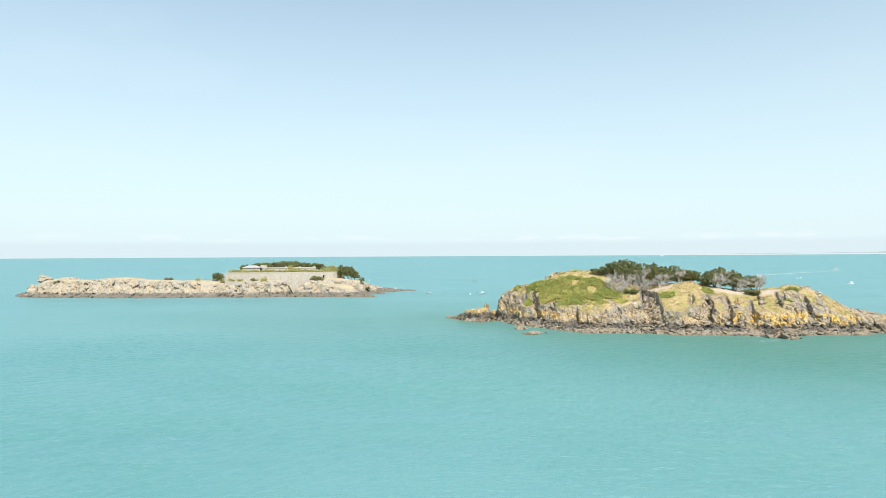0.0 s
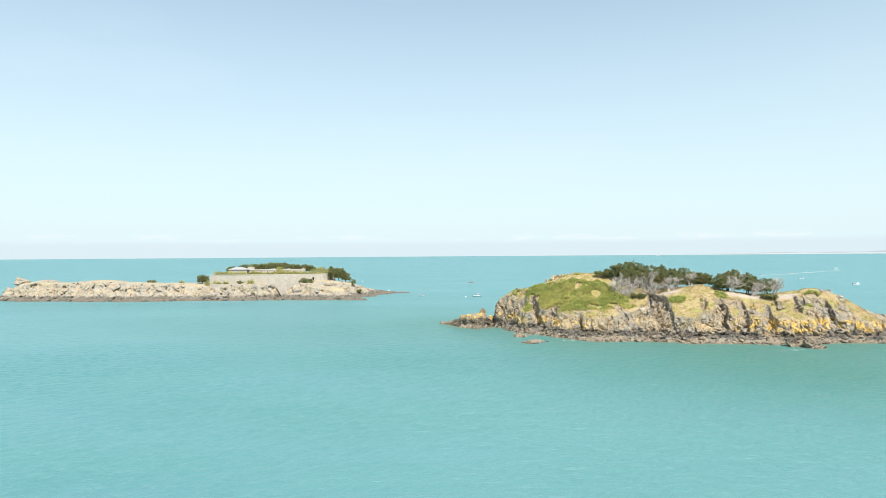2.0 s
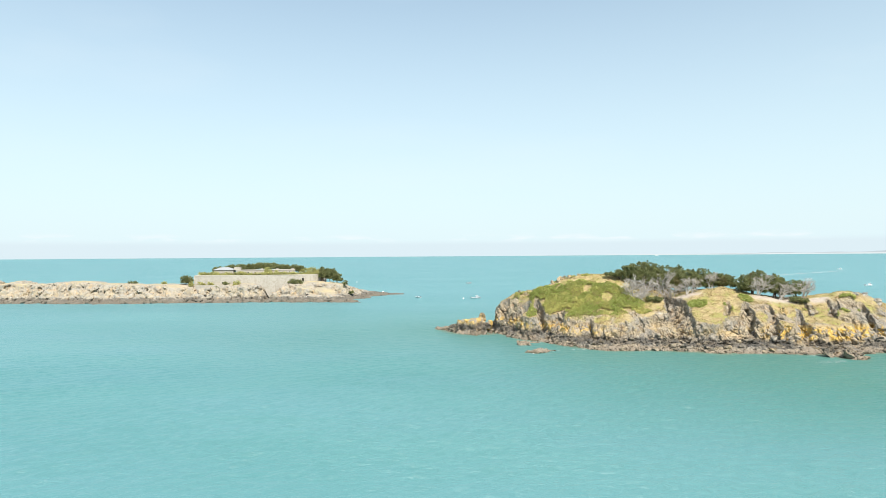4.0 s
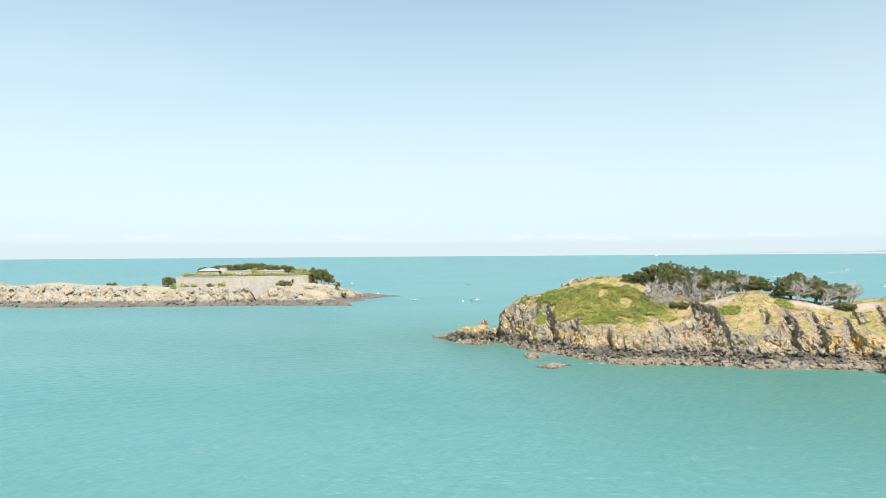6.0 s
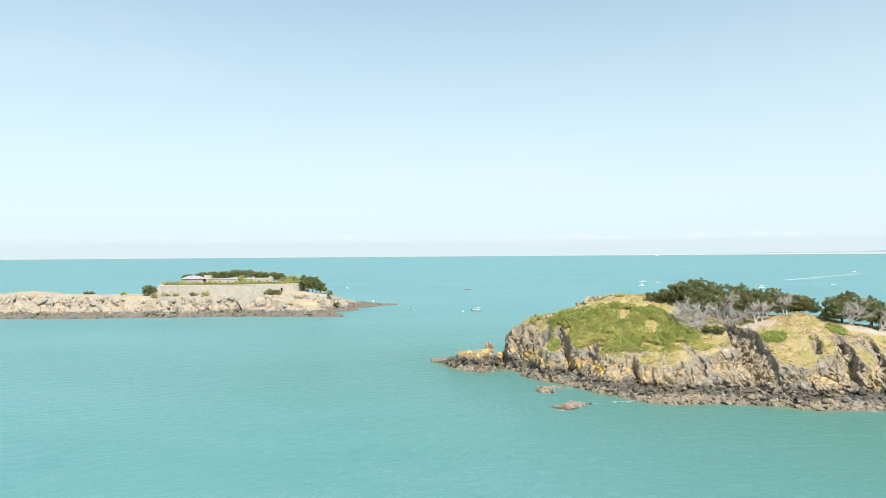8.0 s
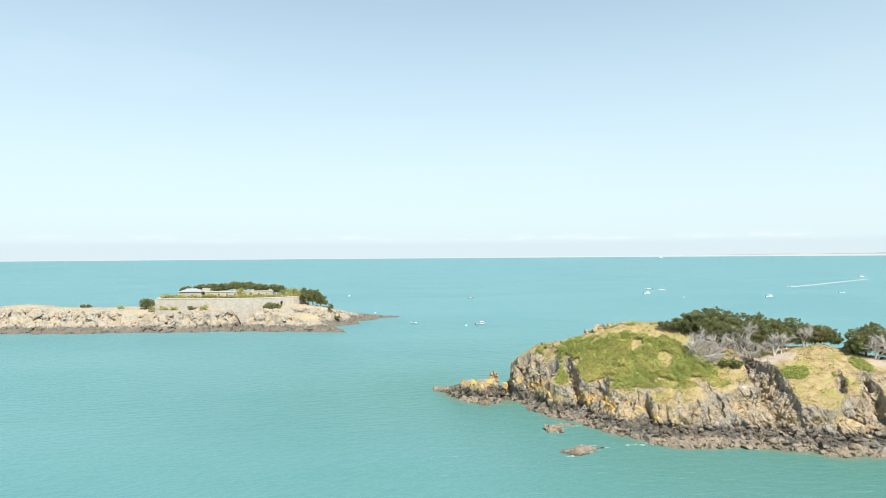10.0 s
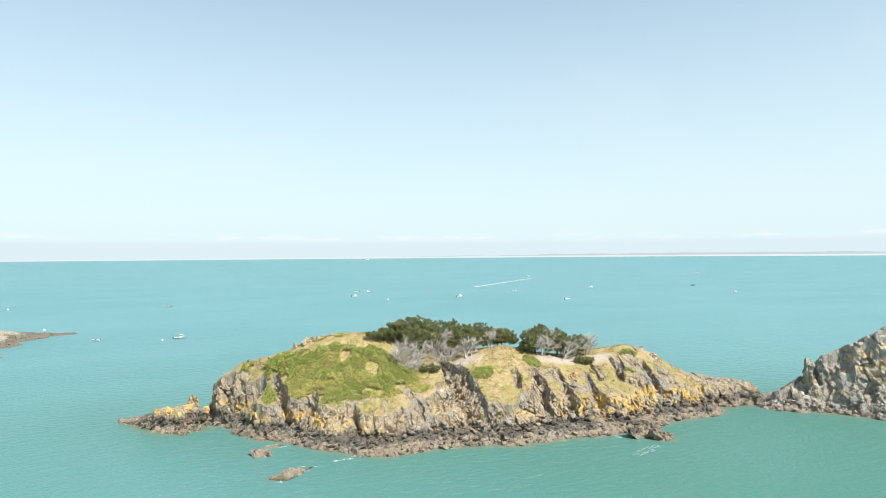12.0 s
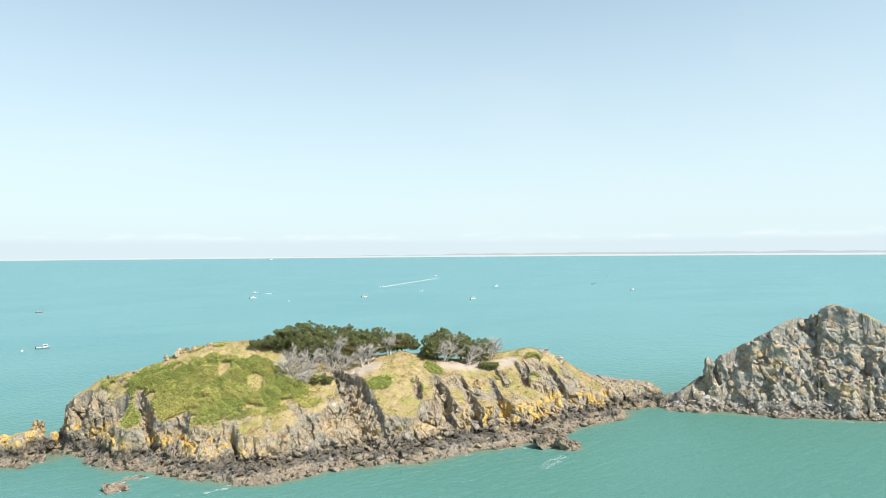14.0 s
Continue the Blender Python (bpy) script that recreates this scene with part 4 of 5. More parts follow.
pine(near, 102.5, 218.5, [(-0.8, 0, 16.4, 2.4, 2.0, 1.0), (1.6, -0.4, 16.2, 1.6, 1.5, 0.7)], 8, "half-dead pine with sparse green tufts", 0.2, 110, deep=4.2)
pine(near, 99.5, 213.0, [(0, 0, 11.6, 1.5, 1.2, 0.8), (1.6, -0.5, 11.2, 1.1, 1.0, 0.7)], 9, "small rounded dark shrub on bare ground", 0.1, 120, 0.3)
pine(near, 63.2, 219.5, [(0, 0, 10.8, 1.4, 1.2, 1.2), (-1.8, 0.5, 11.2, 1.2, 0.9, 0.9)], 10, "dark green shrub at the head of the gully", 0.1, 120, 0.3)
FRONT = "olive-green pine tangled with dead branches"
pine(near, 64.5, 226.4, [(-1.4, 0, 18.4, 2.8, 1.8, 1.2), (1.4, -0.3, 17.8, 2.6, 1.8, 1.2)], 41, FRONT)
pine(near, 70.5, 226.4, [(-1.2, 0, 18.0, 2.6, 1.8, 1.2), (1.4, 0, 18.2, 2.6, 1.8, 1.2)], 42, FRONT)
pine(near, 77.0, 226.2, [(-1.4, 0, 17.9, 2.6, 1.6, 1.2), (1.6, 0, 17.5, 2.6, 1.6, 1.2)], 43, FRONT)
pine(near, 84.5, 225.6, [(-1.0, 0, 17.0, 2.5, 1.6, 1.2), (1.8, 0, 16.4, 2.4, 1.6, 1.2)], 44, FRONT)
pine(near, 90.0, 218.8, [(-1.2, 0, 16.8, 2.6, 1.6, 1.2), (1.6, 0, 17.4, 2.6, 1.6, 1.2)], 45, FRONT)
pine(near, 95.5, 218.0, [(-1.0, 0, 16.8, 2.6, 1.6, 1.2), (1.8, 0, 15.8, 2.5, 1.6, 1.2)], 46, FRONT)
pine(near, 101.0, 217.0, [(0, 0, 14.6, 2.0, 1.5, 1.0)], 47, FRONT)
dead_tree(near, 57.5, 223.4, 8.1, 7.5, 21, "tangled silver dead tree on the slope below the pines", -0.1, 1.3)
dead_tree(near, 60.6, 224.6, 7.8, 6.9, 22, "bleached dead tree leaning under the largest pine", 0.1, 1.3)
dead_tree(near, 59.2, 221.6, 5.8, 6.9, 30, "silver dead tree sprawling down the slope", -0.2, 1.3)
dead_tree(near, 66.0, 224.6, 8.7, 5.1, 23, "grey dead tree standing in front of the pines", 0.0, 1.2)
dead_tree(near, 69.0, 224.4, 7.2, 5.1, 29, "grey-brown dead tree beside its neighbour", 0.0, 1.2)
dead_tree(near, 73.4, 222.4, 7.5, 4.8, 24, "pale dead tree on bare trampled ground", 0.0, 1.1)
dead_tree(near, 80.5, 225.0, 6.4, 5.1, 25, "brownish dead tree at the grove's edge", 0.0, 1.0)
dead_tree(near, 91.0, 217.0, 7.5, 7.5, 26, "wide grey dead tree with drooping bare limbs", -0.1, 1.3)
dead_tree(near, 96.0, 216.2, 7.0, 6.3, 27, "grey dead tree tangled with its neighbour", 0.1, 1.2)
dead_tree(near, 103.5, 217.0, 7.5, 6.9, 28, "bleached wind-combed dead tree leaning to the sea", 0.35, 1.3)

# ---------------------------------------------------------------- scrub and grass
SCRUB_ZONE = [(25, 240), (25.5, 234), (27.5, 227), (31.5, 225), (33.5, 218.5), (38, 215.6), (43, 214.6), (50, 214.2), (56.5, 215.6), (59.5, 219), (58, 224), (55.5, 226.5), (52, 229),
              (46, 231.2), (40, 233.6), (34, 237), (30, 239.5)]


def scatter(land, n, x0, x1, y0, y1, seed):
    rng = np.random.default_rng(seed)
    x, y = rng.uniform(x0, x1, n), rng.uniform(y0, y1, n)
    return x, y, land.at(x, y), land.at(x, y, "turf"), rng


def build_scrub():
    x, y, z, turf, rng = scatter(near, 760000, 20, 128, 200, 243, 5)
    depth = signed(x, y, SCRUB_ZONE) + 2.2 * fbm(pts(x / 5, y / 5), 7)
    patch = fbm(pts(x / 4.5, y / 4.5), 77, 3)
    spots = np.maximum.reduce([1.3 - np.hypot((x - cx) / rx, (y - cy) / ry) for cx, cy, rx, ry in
                               ((79.5, 209.5, 1.2, 3.2), (89, 210.5, 3.6, 1.6), (86, 214, 2, 3.0), (109.5, 208, 1.3, 2.4), (112, 211.5, 2.0, 1.6), (113, 206, 1.2, 1.2),
                                (99.5, 209, 0.6, 1.4), (33.2, 221, 0.9, 2.2), (27.5, 226.5, 1.6, 2.4), (72, 214, 3.4, 2.0), (84.5, 209, 1.0, 2.0), (106, 206.5, 1.0, 2.2),
                                (41.5, 238, 1.4, 0.8), (46, 235.6, 1.4, 0.8), (37, 239, 1.0, 0.7), (56, 213.6, 3.5, 1.4))])
    spots = spots + 0.9 * patch
    keep = (turf > 0.3) & ((depth > rng.exponential(0.9, len(x)) - 0.7) & (patch > -0.34) | (spots > 0.45))
    x, y, z, depth = x[keep], y[keep], z[keep], depth[keep]
    # rounded bushes, each with smaller heads on it
    wx, wy = x + 0.5 * fbm(pts(x, y), 61, 2), y + 0.5 * fbm(pts(x, y), 62, 2)
    f1, f2, r = worley(pts(wx / 1.9, wy / 1.9), 17, True)
    g1, g2, q = worley(pts(wx / 0.75, wy / 0.75), 27, True)
    rise = np.clip(1 - (f1 / 0.85) ** 2, 0, 1) * (0.3 + 0.95 * r) + np.clip(1 - (g1 / 0.8) ** 2, 0, 1) * (0.12 + 0.32 * q)
    rise *= 1.4 * np.clip(0.45 + 0.3 * depth, 0.3, 1)
    C = np.stack([x, y, z + rise * rng.uniform(0.55, 1.02, len(x))], 1)
    meadow = np.clip(1.25 - np.hypot((x - 35.5) / 5.5, (y - 221.5) / 4.5), 0, 1) + np.clip(1.3 - np.hypot((x - 56.5) / 6.5, (y - 214.6) / 3.0), 0, 1)
    tone = np.clip(0.08 + 0.9 * (r - 0.5) + 0.4 * (q - 0.5) + 1.2 * meadow + 1.0 * fbm(pts(x / 6, y / 6), 71, 3), 0, 1)
    V, F = leaf_quads(C, 0.2, rng, 0.25, 2, 0.6, 0.5)
    return tagged(new("scrub", mesh_np("scrub", V, F, SCRUB, {"tone": np.repeat(tone, 8)})), "green bracken and bramble covering the island's slope", "scrub", kind="stuff")


def build_grass():
    x, y, z, turf, rng = scatter(near, 300000, 14, 134, 196, 250, 6)
    bare = near_bare(np.stack([x, y, z], 1))
    keep = (turf > 0.35) & (bare < 0.35) & (fbm(pts(x / 2.5, y / 2.5), 31, 3) > -0.12)
    x, y, z = x[keep], y[keep], z[keep]
    V, F = leaf_quads(np.stack([x, y, z - 0.05 + 0.3 * np.clip(fbm(pts(x / 0.9, y / 0.9), 33, 3), 0, 1)], 1), 0.3, rng, 0.6, 1, 0.6, 0.34)
    return tagged(new("dry_grass", mesh_np("dry_grass", V, F, GRASS)), "straw-coloured dry grass over the island's top", "grass", kind="stuff")


build_scrub()
build_grass()


# ---------------------------------------------------------------- outcrops and boulders
def outcrop(parent, x, y, z, size, seed, turn, mat, label="", lichen=0.3, tilt=0.0):
    me = bpy.data.meshes.new("outcrop")
    bm = rock_lump(size, seed, 4, 0.9, 0.24)
    bm.to_mesh(me)
    bm.free()
    me.materials.append(mat)
    rock_masks(me, lichen)
    ob = part("outcrop", me, None, parent, label)
    ob.matrix_basis = pose(x, y, z, tilt, 0, turn)
    return ob


outcrop(near_island, 13.6, 242.6, 3.2, (1.3, 1.2, 2.9), 1, 20, ROCK, "upright pinnacle with yellow lichen", 0.35)
outcrop(near_island, 7.5, 242, 1.8, (3.6, 2.2, 2.6), 16, -15, ROCK, "", 1.0)
outcrop(near_island, 15.6, 240, 2.0, (1.5, 1.2, 1.9), 2, 50, ROCK, "", 1.0)
outcrop(near_island, 20.5, 238, 2.2, (2.0, 1.4, 2.2), 15, 10, ROCK, "", 0.2)
outcrop(near_island, 38.6, 238.8, 16.6, (2.0, 1.3, 1.6), 3, 30, ROCK, "grey knob on the ridge", 0.2)
outcrop(near_island, 36.2, 239.8, 15.5, (1.3, 1.0, 1.1), 4, 70, ROCK)
outcrop(near_island, 33.6, 240.4, 14.3, (1.2, 0.9, 0.9), 20, 10, ROCK)
outcrop(near_island, 30.6, 241.2, 13.4, (1.3, 0.8, 0.8), 21, 60, ROCK)
outcrop(near_island, 41.4, 238.3, 17.6, (1.1, 0.9, 0.8), 22, 40, ROCK)
outcrop(near_island, 44.4, 237.9, 18.4, (1.0, 0.7, 0.6), 23, 15, ROCK)
outcrop(near_island, 26.2, 242.4, 12.3, (1.5, 0.9, 0.8), 18, 30, ROCK)
outcrop(near_island, 100.8, 207.0, 8.2, (1.3, 1.1, 2.1), 5, 10, ROCK, "leaning grey slab", 0.2, 14)
outcrop(near_island, 99.8, 202.0, 4.4, (1.9, 1.4, 2.8), 6, 30, ROCK, "", 0.6)
outcrop(near_island, 102.6, 200.6, 3.4, (1.6, 1.3, 2.2), 7, 60, ROCK, "", 1.0)
outcrop(near_island, 90.5, 200.8, 4.0, (2.1, 1.6, 2.6), 8, 15, ROCK, "", 0.7)
outcrop(near_island, 118.2, 213.4, 12.7, (2.5, 1.7, 1.8), 9, 25, ROCK_PALE, "white stained crest block", 0.0)
outcrop(near_island, 115.6, 213.8, 12.7, (1.6, 1.3, 1.2), 10, 80, ROCK_PALE, "", 0.0)
outcrop(near_island, 120.6, 211.6, 11.0, (1.4, 1.3, 1.5), 19, 40, ROCK_PALE, "", 0.1)
outcrop(near_island, 118.8, 203.6, 5.0, (1.2, 1.2, 1.4), 11, 15, ROCK, "", 0.3)
outcrop(near_island, 97.4, 186.4, 0.4, (1.9, 1.6, 1.6), 12, 35, ROCK, "brown tidal block standing off the shore", 0.0)
outcrop(near_island, 98.4, 185.0, 0.1, (1.2, 1.1, 0.9), 17, 60, ROCK, "", 0.0)
outcrop(near_island, 94.2, 189, 0.8, (1.8, 1.6, 1.5), 13, 75, ROCK, "", 0.0)
outcrop(near_island, 93.2, 208.2, 8.6, (2.0, 1.0, 1.6), 14, 0, ROCK, "", 0.5)
outcrop(near_island, 131.0, 202.6, 3.0, (3.6, 2.6, 2.4), 51, 20, ROCK, "pale-topped hump on the rocky neck", 0.0)
outcrop(near_island, 135.8, 202.0, 2.2, (3.2, 2.4, 2.0), 52, -15, ROCK, "", 0.0)
outcrop(near_island, 140.4, 199.6, 1.6, (3.4, 2.2, 1.9), 53, -35, ROCK, "", 0.0)
outcrop(east_rock, 147.6, 188.2, 8.0, (1.2, 1.3, 4.4), 31, 40, ROCK_EAST, "split pillar", 0.2)
outcrop(east_rock, 150.6, 187.0, 8.4, (1.6, 1.4, 4.2), 32, 10, ROCK_EAST, "", 0.3)
outcrop(fort_island, -263, 401, 10.6, (5.8, 4.4, 3.6), 33, 5, ROCK_FORT, "square block on the island's end", 0.0)


def sea_rock(x, y, size, seed, turn, label):
    me = bpy.data.meshes.new("sea_rock")
    bm = rock_lump(size, seed, 4, 0.8, 0.2)
    bm.to_mesh(me)
    bm.free()
    me.materials.append(ROCK)
    rock_masks(me, 0.0)
    ob = tagged(new("sea_rock", me), label, "rock", "half-drowned rocks")
    ob.matrix_world = pose(x, y, -0.15, 0, 0, turn)


sea_rock(25.2, 197.2, (4.1, 2.4, 1.15), 41, 18, "low tan rock awash with white foam")
sea_rock(29.0, 199.6, (2.2, 1.0, 0.45), 42, 40, "flat brown rock barely above the water")
sea_rock(23.4, 211.3, (2.5, 1.5, 1.1), 43, -20, "small tan rock ringed by foam")
sea_rock(26.4, 215.6, (2.4, 0.9, 0.5), 44, 5, "low brown rock close to the cliff foot")


def boulders(parent, land, mat, n, x0, x1, y0, y1, zlo, zhi, seed):
    kinds = []
    for k in range(8):
        me = bpy.data.meshes.new("boulder")
        bm = rock_lump((1, 0.75, 0.5), 300 + k, 2)
        bm.to_mesh(me)
        bm.free()
        me.materials.append(mat)
        rock_masks(me, 0.15)
        kinds.append(me)
    rnd = random.Random(seed)
    made = 0
    for _ in range(n * 60):
        x, y = rnd.uniform(x0, x1), rnd.uniform(y0, y1)
        z = float(land.at(x, y))
        if not zlo < z < zhi or float(land.at(x, y, "slope")) > 2.5:
            continue
        s = 0.35 + 0.9 * rnd.random() ** 2.5
        ob = part("boulder", rnd.choice(kinds), None, parent)
        ob.matrix_basis = pose(x, y, z + 0.1 * s, rnd.uniform(-25, 25), rnd.uniform(-25, 25), rnd.uniform(0, 360)) @ Matrix.Diagonal((s, s, s, 1))
        made += 1
        if made >= n:
            break


# ---------------------------------------------------------------- foam
def build_foam():
    step = 0.16
    gx, gy = np.meshgrid(np.arange(-8, 178, step), np.arange(148, 256, step))
    x, y = gx.ravel(), gy.ravel()
    h = np.full(len(x), -9.0)
    for land in (near, east):
        okx = (x > land.x0) & (x < land.x0 + land.step * land.nx) & (y > land.y0) & (y < land.y0 + land.step * land.ny)
        h[okx] = np.maximum(h[okx], land.at(x[okx], y[okx]))
    n1, n2 = fbm(pts(x / 1.4, y / 1.4), 5, 4), fbm(pts(x / 9, y / 9), 8, 2)
    m = (h < 0.1) & (h > -0.55 - 0.9 * np.clip(n2, 0, 1)) & (n1 + 0.9 * n2 > 0.62)
    for cx, cy, rx, ry in ((25.6, 197.2, 4.4, 2.6), (23.6, 211.3, 2.9, 2.0), (26.6, 215.4, 3.0, 1.6), (29, 199.5, 2.8, 1.8), (36, 203, 5, 2.2), (14, 234.5, 4, 1.6), (3, 240, 2, 1.6)):
        r = np.hypot((x - cx) / rx, (y - cy) / ry)
        m |= (h < 0.1) & (abs(r - 0.72) < 0.28) & (n1 > (0.24 if cy < 216 and cx < 30 else 0.36))
    thin = np.random.default_rng(4).random(len(m))
    m &= thin < 0.08 + 1.3 * np.clip(n1 - 0.1, 0, 1)
    # a streak of froth drifting off the shore
    u = ((x - 90) * 0.94 + (y - 181.4) * 0.34) / 4.6
    w = (-(x - 90) * 0.34 + (y - 181.4) * 0.94 + 0.5 * n2) / 1.1
    m |= (u * u + w * w < 1 + 0.8 * n1) & (thin < 0.1 + 0.3 * np.abs(w))
    n = int(m.sum())
    x, y = x[m], y[m]
    fleck = np.random.default_rng(14)
    x, y, k = x + fleck.uniform(-0.06, 0.06, n), y + fleck.uniform(-0.06, 0.06, n), step * fleck.uniform(0.28, 0.6, n)
    V = np.stack([np.stack([x - k, y - k], 1), np.stack([x + k, y - k], 1), np.stack([x + k, y + k], 1), np.stack([x - k, y + k], 1)], 1).reshape(-1, 2)
    V = np.column_stack([V, 0.12 + 0.04 * vnoise(pts(V[:, 0] * 2, V[:, 1] * 2), 3)])
    return tagged(new("sea_foam", mesh_np("sea_foam", V, np.arange(4 * n).reshape(-1, 4), FOAM)), "white surf along the rocks", "foam", kind="stuff")


build_foam()


def wake(x0, y0, x1, y1, w0, w1, seed):
    """A foam trail that widens and breaks up behind a boat."""
    rng = np.random.default_rng(seed)
    L = math.hypot(x1 - x0, y1 - y0)
    n = int(L * 14)
    u = rng.random(n) ** 1.5
    e, q = np.array([(x1 - x0) / L, (y1 - y0) / L]), np.array([-(y1 - y0) / L, (x1 - x0) / L])
    s = (w0 + (w1 - w0) * u) * np.clip(rng.normal(size=n) * 0.45, -1, 1)
    x, y = x0 + e[0] * u * L + q[0] * s, y0 + e[1] * u * L + q[1] * s
    k = rng.uniform(0.25, 0.6, n)
    V = np.stack([np.stack([x - k, y - k * 0.8], 1), np.stack([x + k, y - k], 1), np.stack([x + k * 0.8, y + k], 1), np.stack([x - k, y + k], 1)], 1).reshape(-1, 2)
    V = np.column_stack([V, np.repeat(rng.uniform(0.04, 0.12, n), 4) + sea_z(V[:, 0], V[:, 1])])
    return tagged(new("boat_wake", mesh_np("boat_wake", V, np.arange(4 * n).reshape(-1, 4), FOAM)), "long white wake trailing a motorboat", "wake", kind="stuff")


# ---------------------------------------------------------------- boats
def hull_bm(L, W, H):
    bm = bmesh.new()
    rows = []
    n = 12
    for i in range(n + 1):
        u = i / n
        w = W / 2 * (1 - max(0, (u - 0.45) / 0.55) ** 2.2) * (0.92 + 0.08 * min(1, u * 4))
        sheer = H * (0.85 + 0.35 * u * u)
        x = -L / 2 + L * u
        rows.append([bm.verts.new(p) for p in ((x, -w, sheer), (x - 0.04 * L * u, -w * 0.86, H * 0.3), (x - 0.07 * L * u, -w * 0.35, -0.25 * H), (x - 0.07 * L * u, w * 0.35, -0.25 * H),
                                               (x - 0.04 * L * u, w * 0.86, H * 0.3), (x, w, sheer), (x, w * 0.86, sheer), (x, w * 0.8, H * 0.55), (x, -w * 0.8, H * 0.55), (x, -w * 0.86, sheer))])
    for a, b in zip(rows, rows[1:]):
        for i in range(10):
            bm.faces.new((a[i], a[(i + 1) % 10], b[(i + 1) % 10], b[i]))
    bm.faces.new(rows[0][::-1])
    bmesh.ops.remove_doubles(bm, verts=bm.verts, dist=0.004)
    bmesh.ops.recalc_face_normals(bm, faces=bm.faces)
    return bm


def boat(x, y, turn, L, hull_mat, label, cabin=True, motor=True, bow_up=0.0, category="boat"):
    W, H = L * 0.36, L * 0.11
    b = new("motor_boat")
    b.matrix_world = pose(x, y, float(sea_z(x, y)), 0, -bow_up, turn)
    part("hull", hull_bm(L, W, H), hull_mat, b)
    for s in (-1, 1):
        part("rubbing_strake", box(bmesh.new(), -L * 0.48, L * 0.1, s * W * 0.4975 - W * 0.0125, s * W * 0.4975 + W * 0.0125, H * 0.8, H * 0.95), GEL, b)
    if cabin:
        c = part("cabin", box(bmesh.new(), -L * 0.02, L * 0.22, -W * 0.3, W * 0.3, H * 0.55, H * 2.6, 0.06), GEL, b, "white wheelhouse")
        part("window", box(bmesh.new(), 0.0, L * 0.2, -W * 0.305, W * 0.305, H * 1.75, H * 2.35), TINT, c)
        part("windscreen", box(bmesh.new(), L * 0.215, L * 0.225, -W * 0.26, W * 0.26, H * 1.7, H * 2.35), TINT, c)
        part("roof", box(bmesh.new(), -L * 0.06, L * 0.25, -W * 0.34, W * 0.34, H * 2.6, H * 2.75, 0.03), GEL, c)
    else:
        part("windscreen", box(bmesh.new(), L * 0.05, L * 0.08, -W * 0.28, W * 0.28, H * 0.6, H * 1.6, 0.02), TINT, b)
        part("bench", box(bmesh.new(), -L * 0.2, -L * 0.08, -W * 0.36, W * 0.36, H * 0.5, H * 1.1, 0.04), GEL, b)
    if motor:
        part("outboard_motor", box(bmesh.new(), -L * 0.54, -L * 0.48, -W * 0.1, W * 0.1, H * 0.2, H * 1.7, 0.05), RUBBER, b)
    for s in (-1, 1):
        V, F = [], []
        for k in range(4):
            u = 0.12 + 0.09 * k
            tube(V, F, (L * u, s * W * 0.4 * (1 - k * 0.16), H * 0.95), (L * u, s * W * 0.4 * (1 - k * 0.16), H * 1.7), 0.025, 0.025, 5)
        tube(V, F, (L * 0.12, s * W * 0.4, H * 1.7), (L * 0.39, s * W * 0.21, H * 1.75), 0.025, 0.025, 5)
        part("bow_rail", mesh_np("bow_rail", V, F, STEEL), None, b)
    return tagged(b, label, category, "boats on the water")


def buoy(x, y, r, label, mat=None):
    ob = new("mooring_buoy")
    ob.location = (x, y, 0)
    bm = bmesh.new()
    bmesh.ops.create_uvsphere(bm, u_segments=14, v_segments=10, radius=r, matrix=Matrix.Translation((0, 0, r * 0.45)))
    part("float", bm, mat or BUOY, ob)
    bm = bmesh.new()
    bmesh.ops.create_cone(bm, cap_ends=True, segments=8, radius1=r * 0.18, radius2=r * 0.1, depth=r * 0.8, matrix=Matrix.Translation((0, 0, r * 1.7)))
    part("ring_post", bm, STEEL, ob)
    return tagged(ob, label, "buoy", "mooring buoys")


boat(17.6, 402.5, 8, 5.6, HULL_GREY, "grey-hulled fishing boat with a white wheelhouse at anchor")
boat(-16.8, 411.8, 150, 4.2, GEL, "small white open dinghy at its mooring", False)
boat(258, 593, 20, 7.5, GEL, "white motorboat lying still on open water")
boat(350, 735, 228, 7.5, GEL, "white speedboat planing ahead of its wake", False, True, 4)
wake(352, 738, 560, 930, 2.0, 6.0, 1)
boat(344, 639, 10, 6.0, GEL, "small white boat drifting", False)
boat(200, 716, 160, 7.0, GEL, "white motorboat lying at its mooring")
boat(208, 700, 170, 6.5, GEL, "white moored motorboat beside two others")
boat(176, 644, 20, 7.0, GEL, "white moored boat with a low cabin")
boat(319, 515.5, 15, 7.0, GEL, "white cabin boat with a dark windscreen")
boat(455, 656, 10, 8.0, GEL, "white motorboat alone far out")
boat(973, 980, 190, 9.0, GEL, "white speedboat far off with a short wake", False, True, 4)
wake(965, 978, 880, 965, 2.0, 5.0, 2)
boat(583, 628, 5, 7.0, HULL_DARK, "dark-hulled open boat on calm water", False)
boat(515.6, 514.5, 12, 6.5, GEL, "white cabin boat on open water")
boat(776, 778, 12, 6.0, GEL, "tiny white boat far off", False)
boat(19, 601, 0, 4.5, HULL_RED, "small red-hulled boat on calm water", False)
boat(595, 1000, 0, 8.0, GEL, "white boat out near the horizon")
boat(898, 2778, 10, 16.0, GEL, "white yacht close to the horizon")
wake(898, 2775, 800, 2760, 3.0, 9.0, 3)
buoy(10.2, 398, 0.45, "white mooring buoy beside the fishing boat")
buoy(-44, 470, 0.55, "large white buoy off the fort")
buoy(-87, 634, 0.6, "white buoy on open water")
buoy(189, 591, 0.6, "white buoy among the moored boats")


